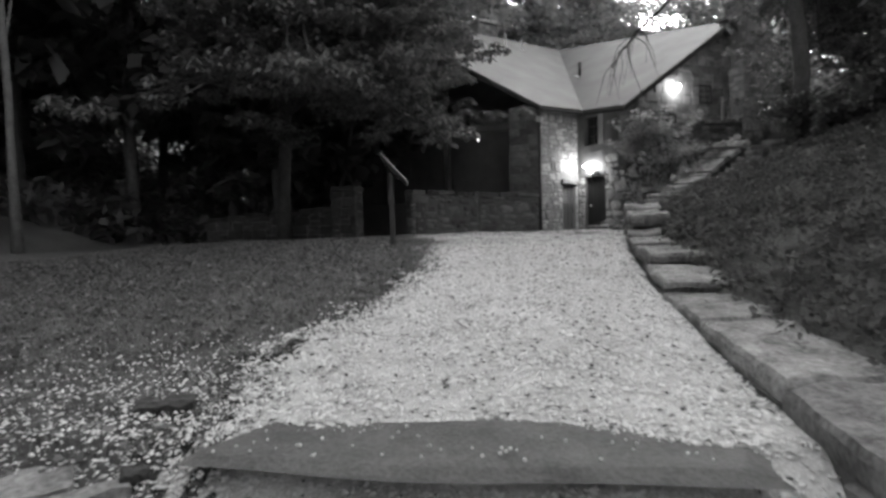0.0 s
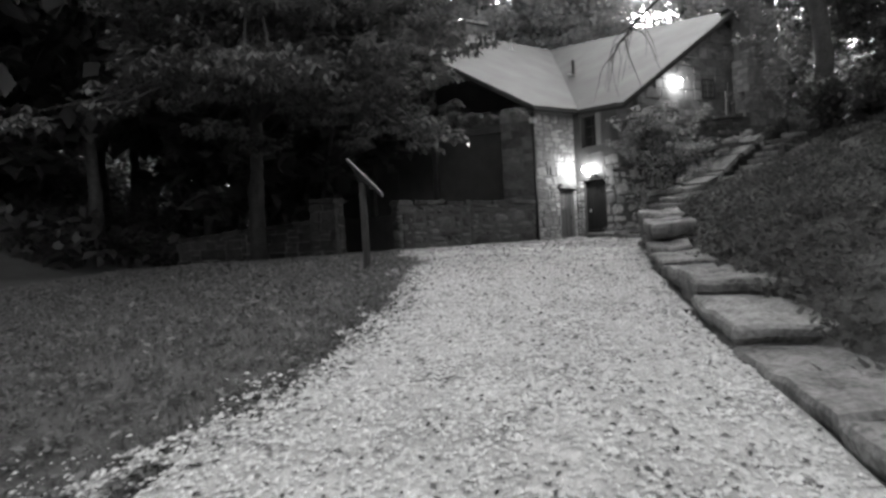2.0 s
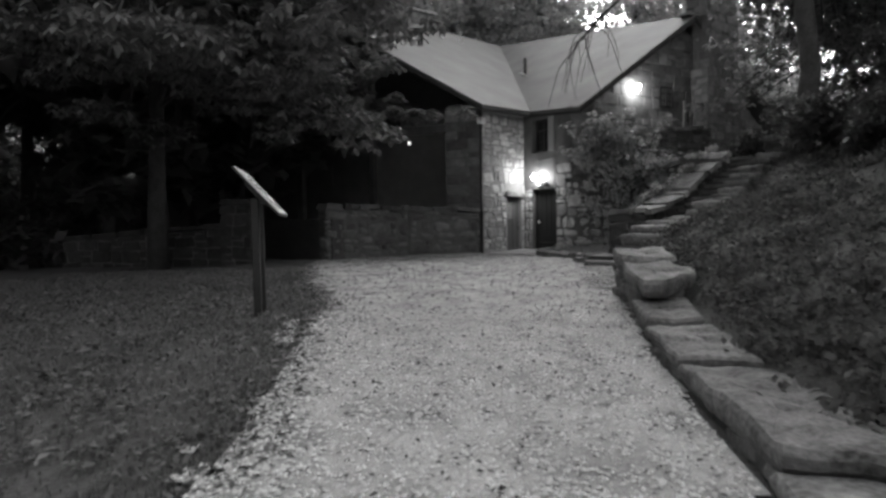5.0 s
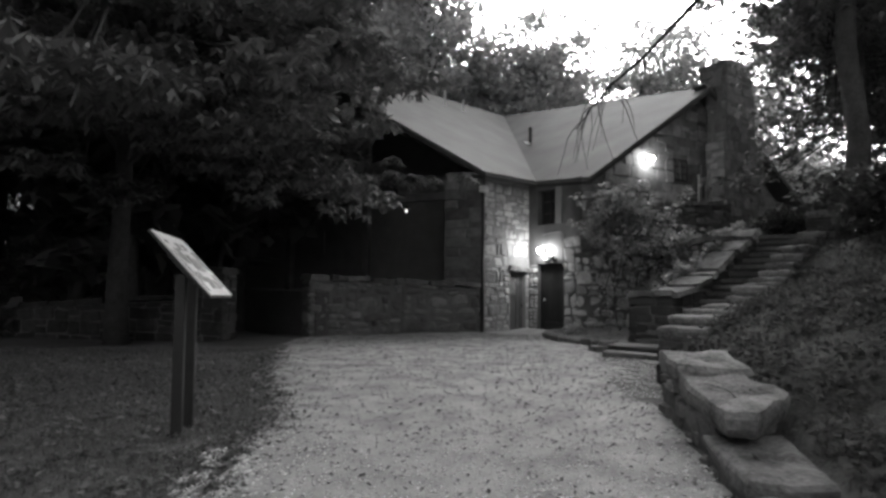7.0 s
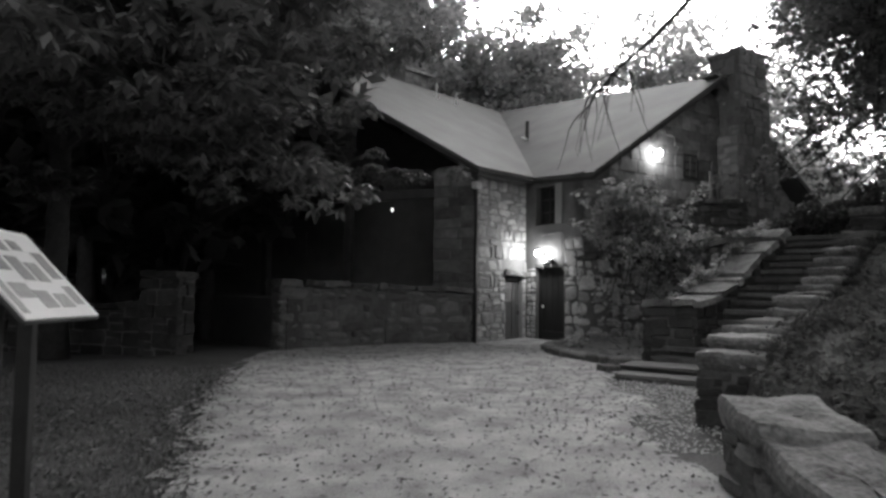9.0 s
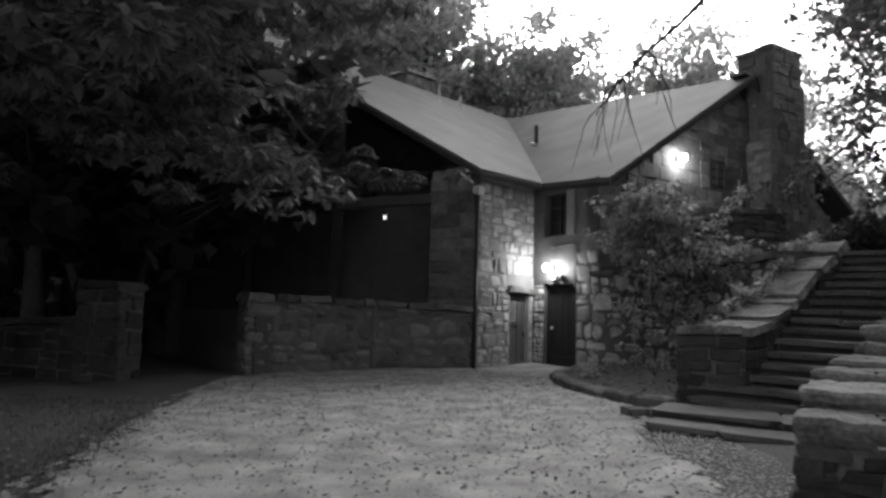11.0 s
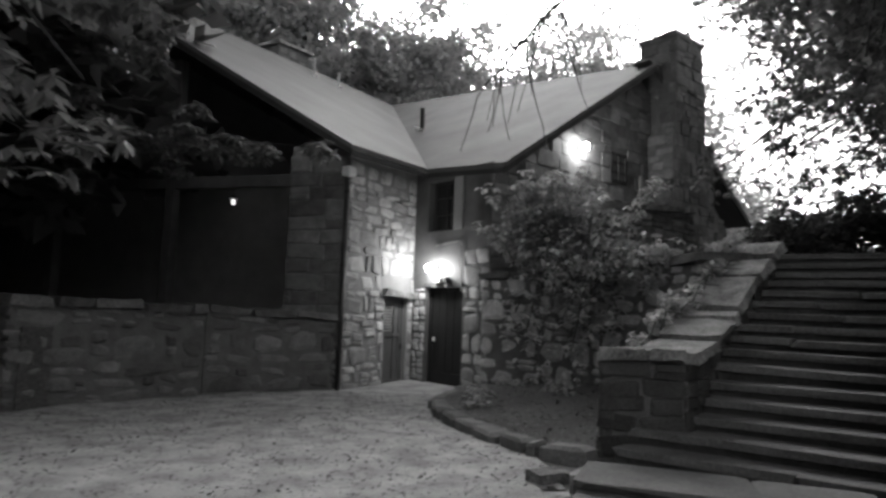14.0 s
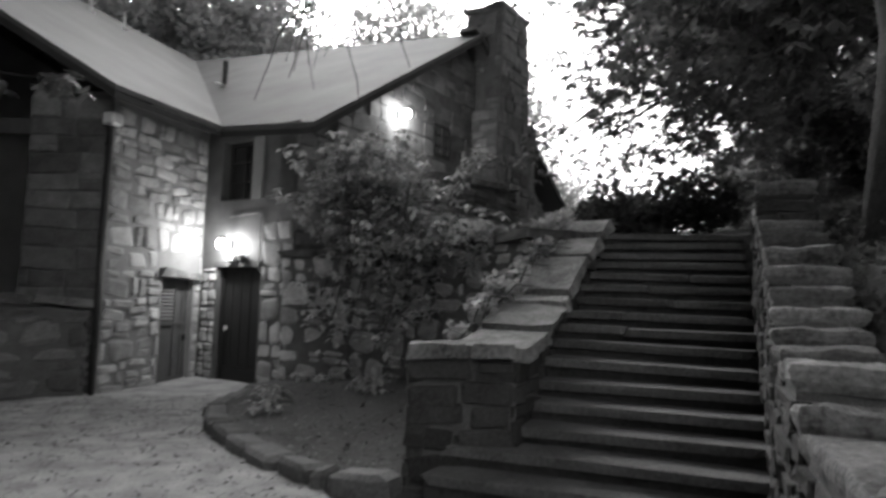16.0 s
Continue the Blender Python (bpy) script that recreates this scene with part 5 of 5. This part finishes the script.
hedge = empty("creeper", "leafy creeper hanging over the stair wall", "plant")
leaf_cloud("leaves", np.concatenate(places), 0.07, M_LEAF_BUSH, hedge, 33)
bm = bmesh.new()
for k in range(14):
    a = k / 14
    p = Vector((3.9 + 3.3 * a, 15.05 + 2.65 * a, 1.9 + 1.75 * a))
    tube(bm, [p, p + Vector((rb.normal(0.1, 0.1), -0.05, 0.22)), p + Vector((rb.normal(0.25, 0.15), -0.15, 0.2))], [0.012, 0.009, 0.004], 4)
part("branching", bm, M_TWIG, hedge)["kind"] = "stuff"
notice = empty("notice_board", "small pale notice fixed to the dark porch wall", "notice")
bm = bmesh.new()
wall_box(bm, PORCH + LN * 0.06, LEFT, LN, 8.5, 8.95, 3.3, 4.2, 0.03)
part("board", bm, M_PLASTER, notice)
lantern = empty("porch_lantern", "small dim lantern hanging under the porch beam", "lamp")
lp = CORNER - LN * 0.4 + LEFT * 2.95 + UP * 4.5
bm = bmesh.new()
box(bm, Matrix.Translation(lp), (0.08, 0.08, 0.11), 0.015)
part("lantern_glass", bm, M_GLOW_DIM, lantern)
bm = bmesh.new()
bmesh.ops.create_cone(bm, cap_ends=True, segments=8, radius1=0.11, radius2=0.02, depth=0.08, matrix=Matrix.Translation(lp + UP * 0.12))
part("lantern_cap", bm, M_STEEL, lantern)
bm = bmesh.new()
tube(bm, [lp + UP * 0.14, lp + UP * 0.5], [0.008, 0.008], 5)
part("hanger", bm, M_STEEL, lantern)
# dark shrubs at the stair head and over the bank
for x, y, rad, hgt, n, sd in ((8.15, 18.5, 0.6, 0.8, 2600, 41), (9.2, 19.3, 0.9, 1.0, 3000, 42), (9.6, 18.6, 1.1, 1.0, 2600, 43), (10.5, 15.6, 1.2, 1.3, 3000, 44), (9.4, 13.6, 1.1, 1.2, 2600, 45), (8.8, 11.4, 1.2, 1.2, 2600, 46), (8.4, 8.6, 1.1, 1.0, 2400, 47), (7.2, 7.6, 1.1, 0.9, 2400, 49), (6.9, 10.4, 1.1, 1.0, 2600, 65), (7.0, 12.0, 0.9, 0.9, 2200, 68)):
    sh = empty("shrub", "low dark leafy shrub on the earth bank", "shrub", "bank shrubs")
    rs = np.random.RandomState(sd)
    z = height(x, y)
    pl = [puff(rs, (x + rs.normal(0, rad * 0.5), y + rs.normal(0, rad * 0.5), z + rs.uniform(0.1, 0.8) * hgt), (0.4, 0.4, 0.28), n // 12) for _ in range(12)]
    leaf_cloud("leaves", np.concatenate(pl), 0.085, M_LEAF_FAR, sh, sd)
    bm = bmesh.new()
    for _ in range(5):
        tube(bm, [(x, y, z - 0.1), (x + rs.normal(0, rad * 0.4), y + rs.normal(0, rad * 0.4), z + hgt * 0.7)], [0.025, 0.008], 4)
    part("branching", bm, M_TWIG, sh)["kind"] = "stuff"


# ---- loose ground cover ----
def scatter(seed, n, x0, x1, y0, y1, want):
    r = np.random.RandomState(seed)
    px, py = r.uniform(x0, x1, n), r.uniform(y0, y1, n)
    ok = want(px, py)
    return px[ok], py[ok]


def blades(name, label, px, py, tall, wide, mat, seed):
    r = np.random.RandomState(seed)
    n = len(px)
    z = heights(px, py)
    az = r.uniform(0, 6.283, n)
    h = tall * r.uniform(0.4, 1.3, n)
    lean = r.uniform(0.2, 0.9, n) * h
    w = wide * r.uniform(0.6, 1.3, n)
    b = np.stack([px, py, z - 0.01], 1)
    sd = np.stack([-np.sin(az) * w, np.cos(az) * w, 0 * w], 1)
    fw = np.stack([np.cos(az), np.sin(az), 0 * az], 1)
    m = b + fw * (lean * 0.35)[:, None] + np.stack([0 * h, 0 * h, h * 0.65], 1)
    t = b + fw * lean[:, None] + np.stack([0 * h, 0 * h, h], 1)
    v = np.stack([b - sd, b + sd, m + sd * 0.7, m - sd * 0.7, t], 1).reshape(-1, 3)
    k = np.arange(n)[:, None] * 5
    faces = np.concatenate([k + [0, 1, 2], k + [0, 2, 3], k + [3, 2, 4]], 1).reshape(-1, 3)
    ob = raw(name, v.tolist(), faces.tolist(), mat)
    return tagged(ob, label, "grass", kind="stuff")


def lawn(px, py):
    d, side, _ = nearest(px, py, BANK)
    return ~on_path(px, py) & (side < 0) & (px < 0) & (py < 17 + 0 * px)


def bank_side(px, py):
    d, side, _ = nearest(px, py, BANK)
    return (side > 0) & (d > 0.05) & (py < 17)


px, py = scatter(51, 75000, -9, -0.5, -5, 14, lawn)
blades("lawn_grass", "short uneven dark lawn grass", px, py, 0.055, 0.006, M_GRASS, 52)
rk = np.random.RandomState(90)
wx, wy = scatter(91, 4200, 1.7, 10.5, -5, 17, bank_side)
tuft = [puff(rk, (x, y, z + rk.uniform(0.02, 0.1)), (0.24, 0.24, 0.08), 32) for x, y, z in zip(wx, wy, heights(wx, wy))]
tagged(leaf_cloud("bank_weeds", np.concatenate(tuft), 0.045, M_WEED, None, 92, long=1.5), "soft low weeds and seedlings covering the bank", "weeds", kind="stuff")
lx, ly = scatter(93, 2600, -8, -1, -4.5, 10, lawn)
tuft = [puff(rk, (x, y, z + 0.025), (0.13, 0.13, 0.03), 18) for x, y, z in zip(lx, ly, heights(lx, ly))]
tagged(leaf_cloud("lawn_weeds", np.concatenate(tuft), 0.03, M_GRASS, None, 94, long=1.3), "low clover and weeds growing in patches through the lawn", "weeds", kind="stuff")
px, py = scatter(53, 35000, 1.4, 10, -4, 16, bank_side)
blades("bank_grass", "rough dark grass and weeds on the bank", px, py, 0.06, 0.005, M_WEED, 54)


def flat_leaves(name, label, px, py, size, mat, seed, lift):
    c = np.stack([px, py, heights(px, py) + lift], 1)
    r = np.random.RandomState(seed)
    n = len(px)
    az = r.uniform(0, 6.283, n)
    d = np.stack([np.cos(az), np.sin(az), r.normal(0, 0.25, n)], 1)
    s = np.stack([-np.sin(az), np.cos(az), r.normal(0, 0.25, n)], 1)
    k = (size * r.uniform(0.5, 1.4, n))[:, None]
    up = np.array([0, 0, 1]) * k * 0.12
    v = np.stack([c - d * k * 0.7, c + s * k * 0.4 + up, c + d * k * 0.7, c - s * k * 0.4 + up], 1).reshape(-1, 3)
    i = np.arange(n)[:, None] * 4
    f = np.concatenate([i + [0, 1, 2], i + [0, 2, 3]], 1).reshape(-1, 3)
    return tagged(raw(name, v.tolist(), f.tolist(), mat), label, "leaves", kind="stuff")


px, py = scatter(55, 26000, -4, 3, -4.5, 21, on_path)
flat_leaves("leaf_litter", "scattered dry fallen leaves on the gravel", px, py, 0.026, M_LITTER, 56, 0.028)
px, py = scatter(57, 9000, -9, 0, -5, 14, lawn)
flat_leaves("leaf_litter", "fallen leaves lying in the lawn", px, py, 0.045, M_LITTER, 58, 0.04)
px, py = scatter(59, 26000, 1.6, 9, -4, 15, bank_side)
flat_leaves("ground_ivy", "low weed leaves covering the bank", px, py, 0.038, M_WEED, 60, 0.06)


def pebbles(px, py, size, seed):
    r = np.random.RandomState(seed)
    n = len(px)
    c = np.stack([px, py, heights(px, py) + 0.026], 1)
    k = size * r.uniform(0.4, 1.5, n) ** 1.5
    az = r.uniform(0, 6.283, n)
    shape = np.array([[1, 0, 0], [0, 0.7, 0], [-1, 0, 0], [0, -0.7, 0], [0.1, 0.1, 0.55]])
    ca, sa = np.cos(az)[:, None], np.sin(az)[:, None]
    x = shape[:, 0] * ca - shape[:, 1] * sa
    y = shape[:, 0] * sa + shape[:, 1] * ca
    v = c[:, None, :] + np.stack([x, y, np.broadcast_to(shape[:, 2], x.shape)], 2) * k[:, None, None]
    i = np.arange(n)[:, None] * 5
    f = np.concatenate([i + [0, 1, 4], i + [1, 2, 4], i + [2, 3, 4], i + [3, 0, 4]], 1).reshape(-1, 3)
    return tagged(raw("gravel_stones", v.reshape(-1, 3).tolist(), f.tolist(), M_PEBBLE), "loose pale gravel stones on the path", "gravel", kind="stuff")


re = np.random.RandomState(81)
k = re.uniform(0, 1, 16000)
ey = -4.5 + 17 * k
ex = np.interp(ey, [p[1] for p in PATH_LEFT], [p[0] for p in PATH_LEFT]) + re.normal(-0.05, 0.13, len(ey))
blades("edge_grass", "thin ragged grass along the path's edge", ex, ey, 0.05, 0.006, M_GRASS, 82)
ex, ey = ex[::8] + 0.12, ey[::8]
flat_leaves("leaf_litter", "dry leaves gathered at the path's edge", ex, ey, 0.035, M_LITTER, 83, 0.03)
px, py = scatter(61, 125000, -2.6, 2.4, -4.5, 8, on_path)
rx = np.random.RandomState(64)
ex, ey = rx.normal(-1.15, 0.12, 600), rx.uniform(-4.5, 1.0, 600)
px, py = np.concatenate([px, ex]), np.concatenate([py, ey])
keep = np.random.RandomState(63).uniform(0, 1, len(py)) > np.clip((py - 1) / 6, 0, 1)
pebbles(px[keep], py[keep], 0.013, 62)
px, py = scatter(65, 34000, -3.6, -1.0, -4.5, 0.2, lawn)
keep = np.random.RandomState(66).uniform(0, 1, len(px)) < np.clip(1 + (px + 1.2) / 2.2, 0.04, 1) ** 1.5 * np.clip(-py / 1.6, 0, 1)
pebbles(px[keep], py[keep], 0.01, 67)

px, py = scatter(68, 5200, 1.7, 3.6, 8.3, 12.8, lambda a, b: ~on_path(a, b) & (nearest(a, b, BANK)[1] < 0) & (nearest(a, b, PATH_RIGHT)[0] < 0.55))
pebbles(px, py, 0.012, 69)
px, py = scatter(75, 2600, 2.2, 5.2, 14.6, 20.8, lambda a, b: inside(a, b, UPPER) & (nearest(a, b, RETAIN)[1] > 0) & (nearest(a, b, CURB)[0] > 0.2))
flat_leaves("leaf_litter", "dry leaves and chips lying in the planting bed", px, py, 0.04, M_LITTER, 76, 0.02)

# chips lying on the slab
rc = random.Random(71)
chips = bmesh.new()
for _ in range(48):
    x, y = rc.uniform(-0.9, 1.3), rc.uniform(-2.02, -1.52)
    box(chips, pose(x, y, 0.435, rc.uniform(-20, 20), rc.uniform(-20, 20), rc.uniform(0, 180)), (rc.uniform(0.006, 0.015), rc.uniform(0.006, 0.012), 0.008))
tagged(finish(chips, "gravel_chips", M_PALE), "pale gravel chips scattered on the slab", "gravel", kind="stuff")
px, py = scatter(73, 9000, 1.5, 3.2, -4, 8.5, lambda a, b: bank_side(a, b) & (nearest(a, b, BANK)[0] < 0.5))
flat_leaves("wall_weeds", "weeds and dead leaves spilling onto the capstones", px, py, 0.04, M_WEED, 74, 0.05)
